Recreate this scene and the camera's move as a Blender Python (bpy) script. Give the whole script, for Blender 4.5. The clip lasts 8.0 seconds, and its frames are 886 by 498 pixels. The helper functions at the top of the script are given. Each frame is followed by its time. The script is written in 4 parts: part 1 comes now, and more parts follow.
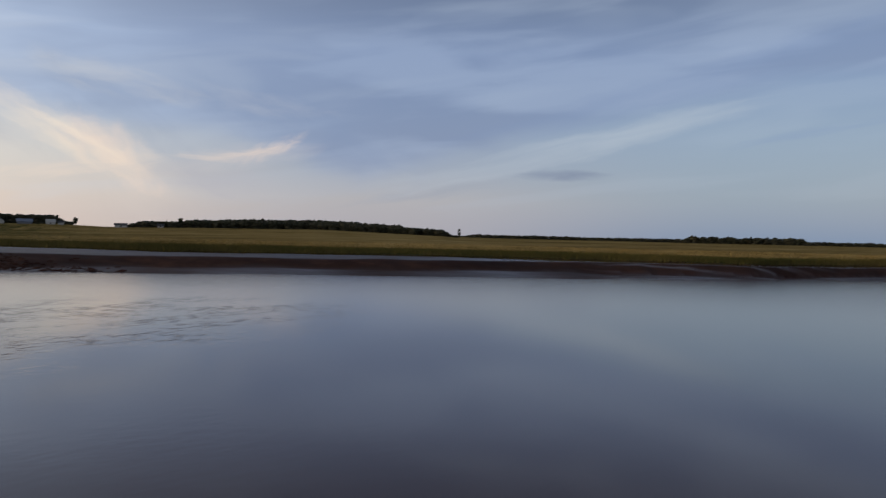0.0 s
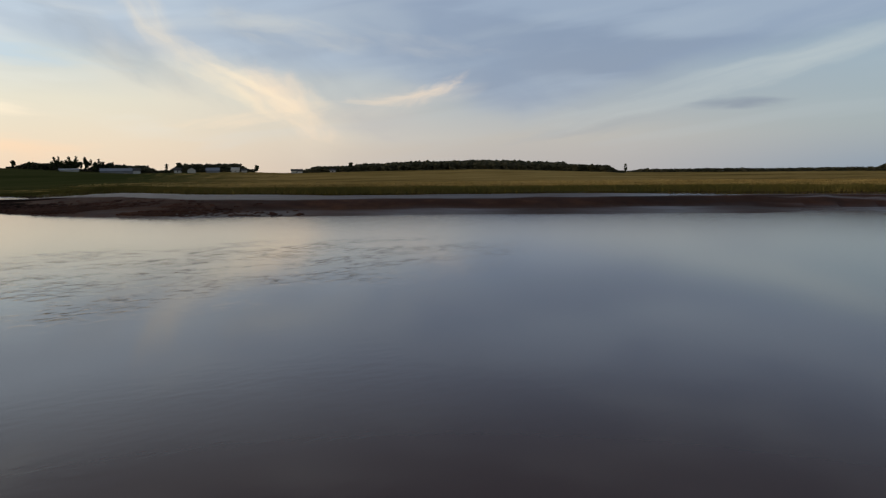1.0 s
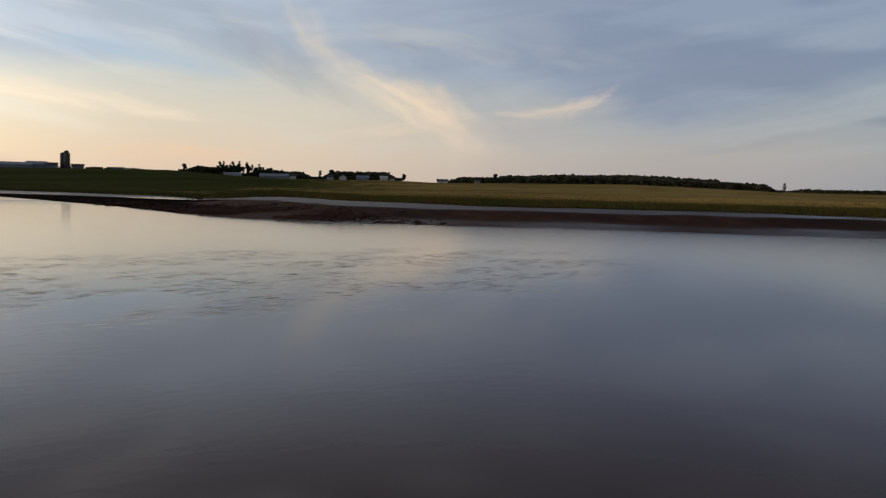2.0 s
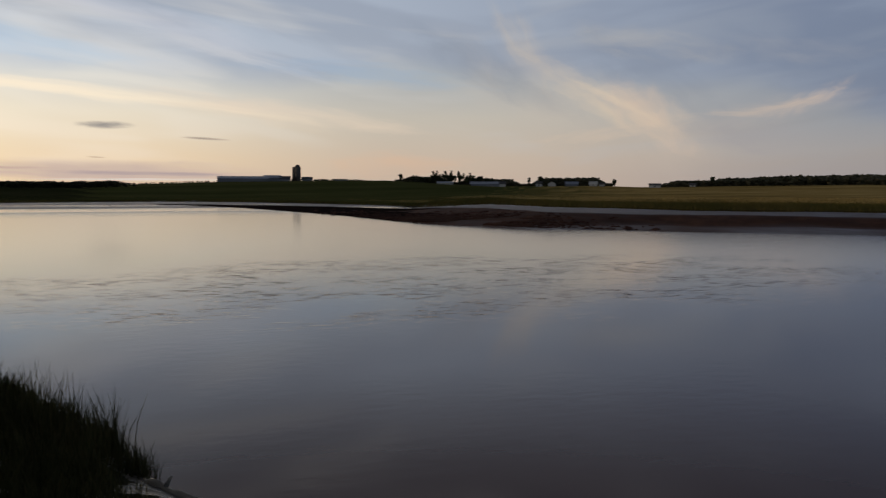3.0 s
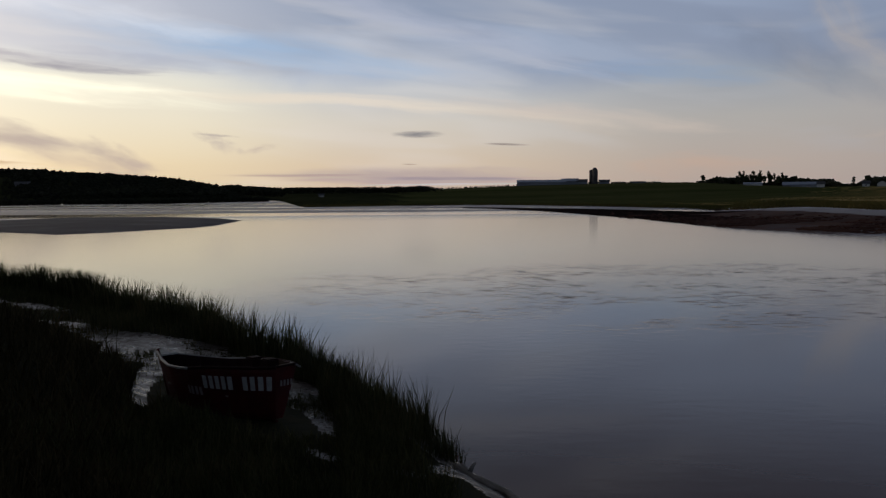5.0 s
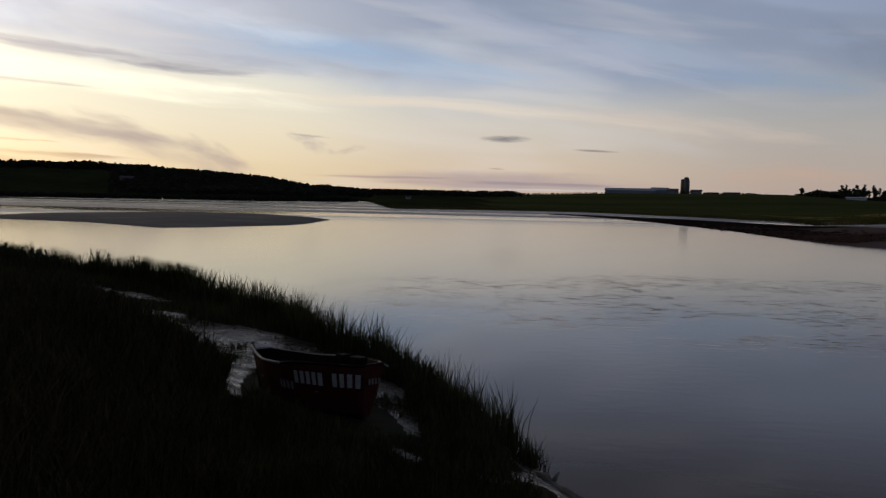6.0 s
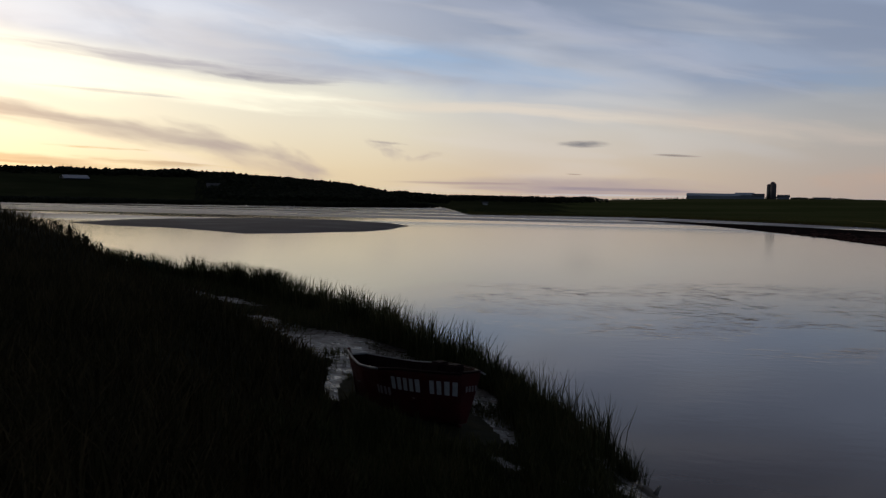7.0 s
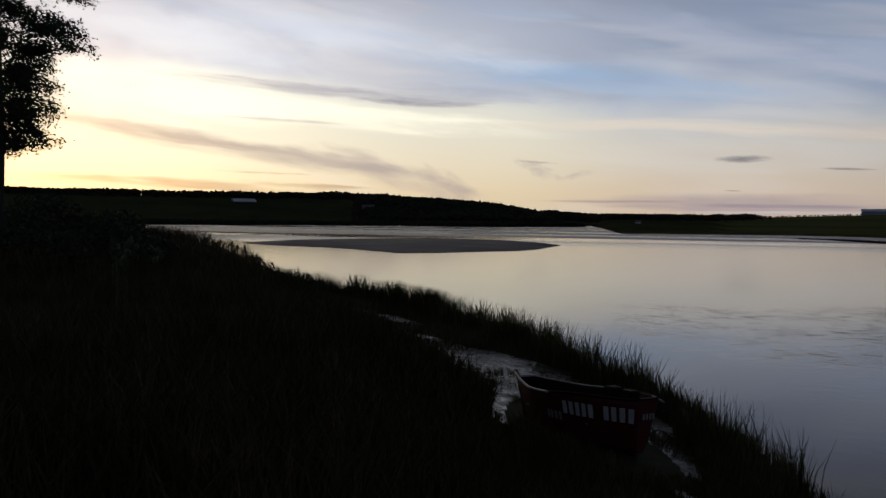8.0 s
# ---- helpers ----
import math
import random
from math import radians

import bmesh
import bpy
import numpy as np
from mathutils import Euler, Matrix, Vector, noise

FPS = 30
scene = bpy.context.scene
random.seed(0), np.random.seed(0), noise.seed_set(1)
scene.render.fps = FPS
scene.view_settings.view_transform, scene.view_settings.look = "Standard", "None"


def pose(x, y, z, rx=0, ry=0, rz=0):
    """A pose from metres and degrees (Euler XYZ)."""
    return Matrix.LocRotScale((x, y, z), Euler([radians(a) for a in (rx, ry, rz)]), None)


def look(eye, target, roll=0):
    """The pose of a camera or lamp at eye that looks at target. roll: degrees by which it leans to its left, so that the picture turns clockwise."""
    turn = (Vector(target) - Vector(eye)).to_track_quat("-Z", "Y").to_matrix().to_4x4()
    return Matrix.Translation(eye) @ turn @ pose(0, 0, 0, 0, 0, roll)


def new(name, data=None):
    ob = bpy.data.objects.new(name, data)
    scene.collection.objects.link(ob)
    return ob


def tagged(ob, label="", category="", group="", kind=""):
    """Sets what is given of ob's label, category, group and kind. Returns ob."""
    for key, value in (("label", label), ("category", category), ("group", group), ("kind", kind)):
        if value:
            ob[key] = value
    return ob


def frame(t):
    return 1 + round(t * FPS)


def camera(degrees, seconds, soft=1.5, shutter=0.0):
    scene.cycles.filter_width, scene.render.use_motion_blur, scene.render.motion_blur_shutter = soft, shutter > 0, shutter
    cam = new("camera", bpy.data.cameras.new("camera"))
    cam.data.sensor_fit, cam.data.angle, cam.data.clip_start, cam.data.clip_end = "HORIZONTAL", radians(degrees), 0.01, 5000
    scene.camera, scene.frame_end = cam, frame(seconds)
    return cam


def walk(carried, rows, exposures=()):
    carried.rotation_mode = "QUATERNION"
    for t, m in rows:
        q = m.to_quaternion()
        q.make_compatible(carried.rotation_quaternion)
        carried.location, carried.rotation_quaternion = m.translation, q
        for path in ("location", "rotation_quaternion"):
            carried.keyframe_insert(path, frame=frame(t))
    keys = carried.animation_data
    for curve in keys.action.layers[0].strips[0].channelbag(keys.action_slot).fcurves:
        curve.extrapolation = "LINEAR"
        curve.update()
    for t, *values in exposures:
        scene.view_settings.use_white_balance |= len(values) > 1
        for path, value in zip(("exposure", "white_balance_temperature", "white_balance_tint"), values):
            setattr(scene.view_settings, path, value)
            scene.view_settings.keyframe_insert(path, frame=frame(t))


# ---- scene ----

# ======== camera ========
cam = camera(58.2, 8.0, soft=1.3, shutter=0.15)
PATH = [
    (0.0, pose(0.073, 0.124, 4.199, 89.07, -1.38, -53.94)),
    (0.5, pose(0.073, 0.124, 4.199, 85.26, 0.32, -46.92)),
    (1.0, pose(0.073, 0.124, 4.198, 84.54, 0.45, -42.25)),
    (1.2, pose(0.073, 0.124, 4.198, 84.57, -0.09, -40.23)),
    (2.3, pose(0.073, 0.124, 4.194, 85.31, -0.64, -28.42)),
    (2.5, pose(0.073, 0.124, 4.192, 85.15, 0.05, -25.74)),
    (3.0, pose(0.073, 0.124, 4.184, 85.63, -0.08, -17.04)),
    (3.5, pose(0.073, 0.124, 4.167, 86.11, 0.81, -9.02)),
    (4.0, pose(0.033, 0.104, 4.181, 86.12, 0.39, -5.28)),
    (4.5, pose(0.000, 0.000, 4.200, 86.16, 0.02, 0.00)),
    (4.7, pose(0.007, -0.057, 4.215, 85.89, 0.49, 1.98)),
    (5.8, pose(-0.047, -0.229, 4.263, 86.11, -1.27, 8.34)),
    (6.0, pose(-0.100, -0.184, 4.254, 86.18, -1.18, 10.19)),
    (6.5, pose(-0.153, -0.204, 4.243, 85.76, -0.54, 14.23)),
    (7.0, pose(-0.426, -0.285, 4.287, 86.50, -1.05, 15.67)),
    (7.5, pose(-0.590, -0.317, 4.315, 85.00, 0.07, 20.80)),
    (8.0, pose(-0.837, -0.180, 4.273, 87.76, -0.52, 26.36)),
]
walk(cam, PATH, exposures=[
    (0.0, -0.27, 6000, 6), (0.5, -0.16, 6250, 4), (1.0, -0.10, 6600, 0), (2.5, -0.56, 6600, 5), (3.5, -0.86, 6250, 7), (4.7, -1.02, 5900, 9),
    (6.0, -1.04, 5950, 9), (8.0, -1.12, 5800, 9)])


# ======== world: dusk sky with high cloud ========
def lin(r, g, b, k=1.0):
    out = []
    for c in (r, g, b):
        c /= 255
        out.append(k * (c / 12.92 if c <= 0.04045 else ((c + 0.055) / 1.055) ** 2.4))
    return (*out, 1)


SUN_AZ, SUN_EL = 60.0, 2.5      # degrees to the left of +y, and up


def build_world():
    world = bpy.data.worlds.new("dusk_sky")
    scene.world = world
    world.use_nodes = True
    nt = world.node_tree
    nt.nodes.clear()
    N, L = nt.nodes.new, nt.links.new

    def put(socket, v):
        if isinstance(v, bpy.types.NodeSocket):
            L(v, socket)
        else:
            socket.default_value = v

    def m(op, a, b=0.0, c=0.0, clamp=False):
        n = N("ShaderNodeMath")
        n.operation, n.use_clamp = op, clamp
        for s, v in zip(n.inputs, (a, b, c)):
            put(s, v)
        return n.outputs[0]

    def step(v, lo, hi):
        n = N("ShaderNodeMapRange")
        n.interpolation_type = "SMOOTHSTEP"
        put(n.inputs[0], v)
        n.inputs[1].default_value, n.inputs[2].default_value = lo, hi
        return n.outputs[0]

    def mix(f, a, b):
        n = N("ShaderNodeMix")
        n.data_type = "RGBA"
        put(n.inputs[0], f)
        put(n.inputs[6], a)
        put(n.inputs[7], b)
        return n.outputs[2]

    def vec(x, y, z=0.0):
        n = N("ShaderNodeCombineXYZ")
        for s, v in zip(n.inputs, (x, y, z)):
            put(s, v)
        return n.outputs[0]

    def noise_of(v, scale, detail=4.0, rough=0.55, warp=0.0):
        n = N("ShaderNodeTexNoise")
        L(v, n.inputs["Vector"])
        n.inputs["Scale"].default_value = scale
        n.inputs["Detail"].default_value = detail
        n.inputs["Roughness"].default_value = rough
        n.inputs["Distortion"].default_value = warp
        return n.outputs[0]

    def ramp(v, stops):
        n = N("ShaderNodeValToRGB")
        put(n.inputs[0], v)
        e = n.color_ramp.elements
        while len(e) < len(stops):
            e.new(0.5)
        for el, (p, col) in zip(e, stops):
            el.position, el.color = p, col
        return n.outputs[0]

    co = N("ShaderNodeTexCoord").outputs["Generated"]
    sep = N("ShaderNodeSeparateXYZ")
    L(co, sep.inputs[0])
    x, y, z = sep.outputs
    az = m("MULTIPLY", m("ARCTAN2", m("MULTIPLY", x, -1.0), y), 57.29578)
    el = m("MULTIPLY", m("ARCSINE", z), 57.29578)
    e01 = m("SQRT", m("DIVIDE", m("MAXIMUM", el, 0.0), 90.0), clamp=True)

    def at(deg):
        return math.sqrt(deg / 90)

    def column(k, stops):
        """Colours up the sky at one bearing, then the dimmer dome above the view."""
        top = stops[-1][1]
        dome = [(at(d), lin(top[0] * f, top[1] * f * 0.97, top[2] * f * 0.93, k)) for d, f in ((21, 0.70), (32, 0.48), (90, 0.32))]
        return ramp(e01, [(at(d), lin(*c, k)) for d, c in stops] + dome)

    # clear lower sky by bearing: far side of the sun, slate quarter, rose middle, warm, and the glow itself
    turn = m("SUBTRACT", 52.0, m("ABSOLUTE", m("SUBTRACT", az, 52.0)))
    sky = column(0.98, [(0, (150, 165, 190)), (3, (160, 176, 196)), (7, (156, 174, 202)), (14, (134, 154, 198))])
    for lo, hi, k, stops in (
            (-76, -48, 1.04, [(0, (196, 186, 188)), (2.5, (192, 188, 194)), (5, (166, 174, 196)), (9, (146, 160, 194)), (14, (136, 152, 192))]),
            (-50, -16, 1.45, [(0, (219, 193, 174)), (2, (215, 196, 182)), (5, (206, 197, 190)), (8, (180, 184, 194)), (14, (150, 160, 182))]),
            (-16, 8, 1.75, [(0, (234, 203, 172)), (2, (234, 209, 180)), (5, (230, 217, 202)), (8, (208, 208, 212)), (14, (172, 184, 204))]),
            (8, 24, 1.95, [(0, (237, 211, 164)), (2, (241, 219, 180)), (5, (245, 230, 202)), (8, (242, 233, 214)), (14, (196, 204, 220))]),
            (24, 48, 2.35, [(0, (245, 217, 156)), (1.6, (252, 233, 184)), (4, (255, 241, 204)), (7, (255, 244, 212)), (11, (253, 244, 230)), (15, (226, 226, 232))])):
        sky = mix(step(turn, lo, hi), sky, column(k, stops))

    # the high deck of thin cloud: its lower edge falls from the glow to the middle and climbs again beyond it
    def bearing_curve(pts):
        return m("MULTIPLY", ramp(m("DIVIDE", m("ADD", turn, 90.0), 150.0, clamp=True), [((a + 90) / 150, (e / 20, e / 20, e / 20, 1)) for a, e in pts]), 20.0)

    lean = m("SUBTRACT", el, m("MULTIPLY", m("ABSOLUTE", m("ADD", az, 20.0)), 0.10))
    broad = noise_of(vec(m("MULTIPLY", az, 0.05), m("MULTIPLY", lean, 0.20), 0.3), 1.0, 3.0, 0.45, 0.4)
    soft = noise_of(vec(m("MULTIPLY", az, 0.085), m("MULTIPLY", lean, 0.52), 4.0), 1.0, 4.0, 0.48, 0.5)
    edge_n = noise_of(vec(m("MULTIPLY", az, 0.10), m("MULTIPLY", el, 0.25), 7.0), 1.0, 5.0, 0.5, 0.3)
    over = m("SUBTRACT", m("ADD", el, m("MULTIPLY", m("SUBTRACT", edge_n, 0.5), 2.6)),
             bearing_curve([(-90, 12.0), (-62, 7.6), (-48, 3.4), (-38, 6.4), (-24, 7.2), (-13, 8.2), (-6, 6.8), (10, 7.3), (28, 7.9), (46, 9.8)]))
    deck = mix(step(turn, -55.0, -8.0), lin(134, 149, 188, 0.98), lin(164, 172, 194, 1.5))
    deck = mix(step(turn, 4.0, 40.0), deck, lin(220, 214, 216, 1.95))
    deck = mix(m("MULTIPLY", step(m("ADD", m("MULTIPLY", broad, 0.6), m("MULTIPLY", soft, 0.4)), 0.44, 0.60), 0.7), deck,
               mix(step(turn, -50.0, 20.0), lin(160, 172, 202, 1.12), lin(196, 204, 222, 1.75)))
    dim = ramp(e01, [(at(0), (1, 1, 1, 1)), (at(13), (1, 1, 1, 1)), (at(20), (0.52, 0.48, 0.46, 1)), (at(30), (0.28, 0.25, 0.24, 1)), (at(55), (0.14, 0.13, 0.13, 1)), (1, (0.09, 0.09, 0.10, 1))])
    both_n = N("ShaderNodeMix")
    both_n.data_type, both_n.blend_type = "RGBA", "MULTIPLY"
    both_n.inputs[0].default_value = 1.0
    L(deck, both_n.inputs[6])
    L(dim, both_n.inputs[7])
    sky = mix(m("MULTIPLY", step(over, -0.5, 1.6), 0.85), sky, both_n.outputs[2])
    pale = step(noise_of(vec(m("MULTIPLY", az, 0.06), m("MULTIPLY", lean, 0.38), 9.0), 1.0, 3.0, 0.45, 0.5), 0.50, 0.68)
    light = mix(step(turn, -50.0, 30.0), lin(186, 194, 212, 1.12), lin(250, 236, 222, 1.95))
    sky = mix(m("MULTIPLY", pale, m("MULTIPLY_ADD", step(turn, -55.0, -10.0), 0.14, 0.14)), sky, light)

    # single clouds: bearing, height, half length, half height, tilt, strength, colour
    wn = noise_of(vec(m("MULTIPLY", az, 0.12), m("MULTIPLY", el, 0.35), 2.0), 1.0, 5.0, 0.6)
    wob = m("SUBTRACT", wn, 0.5)

    def cloud(base, caz, cel, half, thick, tilt, power, col, wobble=1.0, bend=0.0, ragged=1.2, edge=(1.5, -0.5)):
        c, s = math.cos(radians(tilt)), math.sin(radians(tilt))
        dx = m("SUBTRACT", az, caz)
        dy = m("ADD", m("SUBTRACT", el, cel), m("MULTIPLY", wob, wobble))
        u = m("ADD", m("MULTIPLY", dx, c), m("MULTIPLY", dy, s))
        v = m("ADD", m("MULTIPLY", dx, -s), m("MULTIPLY", dy, c))
        if bend:
            v = m("ADD", v, m("MULTIPLY", m("MULTIPLY", u, u), bend))
        u, v = m("DIVIDE", u, half), m("DIVIDE", v, thick)
        fray = noise_of(vec(m("MULTIPLY", u, 1.3), m("MULTIPLY", v, 0.8), caz), 1.3, 4.0, 0.5, 0.4)
        d = m("ADD", m("MULTIPLY", u, u), m("MULTIPLY", v, v))
        d = m("ADD", d, m("MULTIPLY", m("SUBTRACT", fray, 0.45), ragged * 2.2))
        f = m("MULTIPLY", step(d, *edge), power)
        return mix(f, base, col)

    # broad forms: blue gaps, pale veils, slate banks
    sky = cloud(sky, 17.0, 9.9, 14.0, 1.15, 6.0, 0.75, lin(164, 193, 225, 1.8), 1.6, 0, 0.9)
    sky = cloud(sky, -11.0, 8.0, 9.0, 0.8, 5.0, 0.5, lin(150, 176, 210, 1.6), 1.6)
    sky = cloud(sky, 5.0, 11.6, 14.0, 1.2, 15.0, 0.6, lin(196, 196, 210, 1.75), 1.8)
    sky = cloud(sky, 33.0, 13.0, 14.0, 1.6, 9.0, 0.6, lin(244, 242, 244, 2.0), 1.8)
    sky = cloud(sky, -2.0, 9.2, 8.0, 0.45, 14.0, 0.45, lin(206, 204, 212, 1.7), 1.0)
    sky = cloud(sky, -20.5, 8.0, 6.5, 1.5, 26.0, 0.6, lin(130, 140, 164, 1.35), 2.0, 0, 1.3, (1.6, -1.2))
    sky = cloud(sky, -31.0, 8.0, 6.5, 1.5, 32.0, 0.5, lin(140, 151, 180, 1.2), 2.0, 0, 1.3, (1.6, -1.2))
    sky = cloud(sky, -44.0, 7.4, 9.0, 2.4, 16.0, 0.55, lin(134, 150, 188, 1.06), 2.0)
    sky = cloud(sky, -37.0, 3.6, 6.0, 1.1, 8.0, 0.5, lin(180, 176, 188, 1.2), 1.6)
    sky = cloud(sky, -53.0, 3.1, 6.0, 0.5, -9.0, 0.5, lin(160, 166, 184, 1.12), 1.0)
    sky = cloud(sky, -63.0, 6.4, 15.0, 1.0, -14.0, 0.6, lin(188, 194, 208, 1.1), 1.4)
    sky = cloud(sky, -68.0, 10.0, 16.0, 1.2, -14.0, 0.5, lin(130, 147, 188, 1.06), 1.8)
    sky = cloud(sky, -79.0, 7.3, 6.0, 0.35, -10.0, 0.55, lin(136, 156, 194, 1.06), 1.0)
    # lit underside of the deck
    sky = cloud(sky, 10.0, 6.5, 17.0, 0.5, 3.0, 0.6, lin(254, 230, 202, 1.95), 0.9, 0.003, 0.9)
    sky = cloud(sky, -6.0, 5.2, 10.0, 0.9, 7.0, 0.5, lin(244, 218, 198, 1.65), 1.4)
    sky = cloud(sky, 36.0, 7.4, 17.0, 1.0, 4.0, 0.75, lin(255, 244, 212, 2.9), 0.9)
    sky = cloud(sky, 46.0, 8.2, 12.0, 2.2, 4.0, 0.65, lin(255, 244, 212, 3.0), 1.0)
    sky = cloud(sky, 45.0, 12.0, 11.0, 2.4, 5.0, 0.6, lin(250, 246, 242, 2.3), 1.6)
    sky = cloud(sky, -14.0, 1.7, 5.0, 0.9, 0.0, 0.3, lin(246, 194, 160, 1.5), 0.8)
    # sunset wisps
    gentle = (1.7, -1.3)
    sky = cloud(sky, -26.0, 5.4, 9.5, 3.4, 24.0, 0.5, lin(224, 208, 198, 1.3), 2.4, 0, 1.4, gentle)
    sky = cloud(sky, -24.2, 8.2, 5.6, 1.2, 42.0, 0.6, lin(234, 214, 198, 1.26), 2.2, -0.03, 1.5, gentle)
    sky = cloud(sky, -28.8, 6.0, 5.4, 1.15, 28.0, 0.85, lin(244, 220, 198, 1.32), 2.0, 0.015, 1.4, gentle)
    sky = cloud(sky, -31.2, 5.0, 4.2, 1.5, 36.0, 0.7, lin(244, 212, 192, 1.3), 1.8, 0, 1.5, gentle)
    sky = cloud(sky, -29.0, 4.0, 5.6, 0.6, -8.0, 0.6, lin(238, 212, 194, 1.3), 1.4, 0, 1.5, gentle)
    sky = cloud(sky, -29.2, 6.1, 3.6, 0.30, 27.0, 0.5, lin(252, 224, 198, 1.36), 0.8, 0.015, 1.2, gentle)
    sky = cloud(sky, -39.8, 5.2, 5.4, 0.95, -12.0, 0.5, lin(208, 196, 198, 1.2), 1.6, 0, 1.5, gentle)
    sky = cloud(sky, -39.4, 5.2, 3.8, 0.36, -8.0, 0.7, lin(238, 212, 198, 1.2), 0.9, -0.03, 1.3, gentle)
    sky = cloud(sky, -41.6, 5.8, 2.4, 0.6, -26.0, 0.7, lin(240, 212, 198, 1.2), 0.9, 0, 1.4, gentle)
    sky = cloud(sky, -31.0, 9.9, 6.0, 1.1, 10.0, 0.5, lin(212, 204, 202, 1.2), 2.0, 0, 1.5, gentle)
    sky = cloud(sky, -41.0, 8.9, 4.6, 1.0, 12.0, 0.4, lin(194, 192, 204, 1.12), 1.8, 0, 1.5, gentle)
    # dark cloudlets and the strips over the glow
    sky = cloud(sky, 5.8, 4.12, 1.7, 0.26, 0.0, 0.95, lin(122, 122, 136, 1.6), 0.2, 0, 0.5)
    sky = cloud(sky, -0.5, 3.36, 1.6, 0.09, 2.5, 0.95, lin(140, 126, 128, 1.6), 0.05, 0, 0.4)
    sky = cloud(sky, 6.4, 2.0, 0.6, 0.05, 2.0, 0.7, lin(150, 132, 130, 1.6), 0.05, 0, 0.4)
    sky = cloud(sky, -62.4, 4.5, 3.2, 0.42, 0.0, 0.85, lin(124, 138, 172, 1.04), 0.3, 0, 0.6)
    sky = cloud(sky, 33.5, 8.75, 12.5, 0.42, 3.4, 0.8, lin(182, 176, 186, 1.75), 0.9, 0, 1.3)
    sky = cloud(sky, 28.6, 8.2, 4.6, 0.32, 3.0, 0.85, lin(158, 154, 168, 1.7), 0.5, 0, 1.0)
    sky = cloud(sky, 25.0, 8.9, 6.0, 0.7, 4.0, 0.45, lin(180, 180, 196, 1.7), 1.2, 0, 1.4)
    sky = cloud(sky, 38.0, 6.72, 4.8, 0.14, 2.0, 0.85, lin(214, 206, 196, 1.9), 0.3)
    sky = cloud(sky, 41.5, 4.75, 13.5, 0.75, 8.0, 0.92, lin(178, 171, 170, 1.75), 1.0, 0, 1.0, (1.5, -0.3))
    sky = cloud(sky, 30.5, 3.1, 6.6, 1.05, 13.0, 0.9, lin(184, 172, 170, 1.75), 1.3, 0, 1.5, (1.6, -0.5))
    sky = cloud(sky, 25.6, 2.3, 2.6, 0.7, 30.0, 0.5, lin(176, 164, 168, 1.7), 1.0, 0, 1.6)
    sky = cloud(sky, 46.0, 2.2, 11.0, 0.42, 2.0, 0.85, lin(184, 162, 138, 1.8), 0.7, 0, 1.3)
    sky = cloud(sky, 35.5, 2.2, 5.0, 0.22, 3.0, 0.85, lin(190, 168, 142, 1.8), 0.6, 0, 1.2)
    sky = cloud(sky, 39.0, 3.05, 3.0, 0.10, 1.0, 0.8, lin(206, 182, 140, 1.8), 0.2)
    sky = cloud(sky, 19.8, 4.0, 1.5, 0.10, 4.0, 0.8, lin(190, 178, 172, 1.7), 0.3, 0, 0.9)
    sky = cloud(sky, 19.6, 3.4, 1.7, 0.55, 20.0, 0.55, lin(196, 182, 178, 1.7), 1.0, 0, 1.6)
    sky = cloud(sky, 16.9, 3.1, 1.2, 0.24, -14.0, 0.5, lin(200, 182, 174, 1.7), 0.6, 0, 1.4)
    sky = cloud(sky, 5.5, 1.05, 10.5, 0.75, 1.0, 0.8, lin(184, 168, 176, 1.6), 0.5, 0, 0.9)
    sky = cloud(sky, 3.0, 0.95, 6.5, 0.16, 1.0, 0.7, lin(158, 146, 162, 1.6), 0.3, 0, 0.9)
    sky = cloud(sky, 14.5, 1.25, 5.5, 0.12, 0.0, 0.75, lin(176, 156, 160, 1.6), 0.2, 0, 1.0)
    sky = cloud(sky, 4.0, 0.55, 7.0, 0.10, 0.0, 0.7, lin(236, 226, 222, 1.7), 0.1)

    # clear air above the veil
    air = N("ShaderNodeTexSky")
    air.sky_type, air.sun_disc = "NISHITA", False
    air.sun_elevation, air.sun_rotation = radians(SUN_EL), radians(-SUN_AZ)
    air.ozone_density, air.dust_density = 0.6, 1.5
    b1, b2 = N("ShaderNodeBackground"), N("ShaderNodeBackground")
    L(sky, b1.inputs[0])
    b1.inputs[1].default_value = 0.9
    L(air.outputs[0], b2.inputs[0])
    b2.inputs[1].default_value = 0.05
    both, out = N("ShaderNodeAddShader"), N("ShaderNodeOutputWorld")
    L(b1.outputs[0], both.inputs[0])
    L(b2.outputs[0], both.inputs[1])
    L(both.outputs[0], out.inputs[0])


build_world()
sun_dir = Vector((-math.sin(radians(SUN_AZ)) * math.cos(radians(SUN_EL)), math.cos(radians(SUN_AZ)) * math.cos(radians(SUN_EL)),
                  math.sin(radians(SUN_EL))))
lamp = bpy.data.lights.new("sun", "SUN")
lamp.energy, lamp.angle, lamp.color = 0.5, radians(12), (1.0, 0.78, 0.55)
sun = new("sun", lamp)
sun.matrix_world = look(sun_dir * 100, (0, 0, 0))


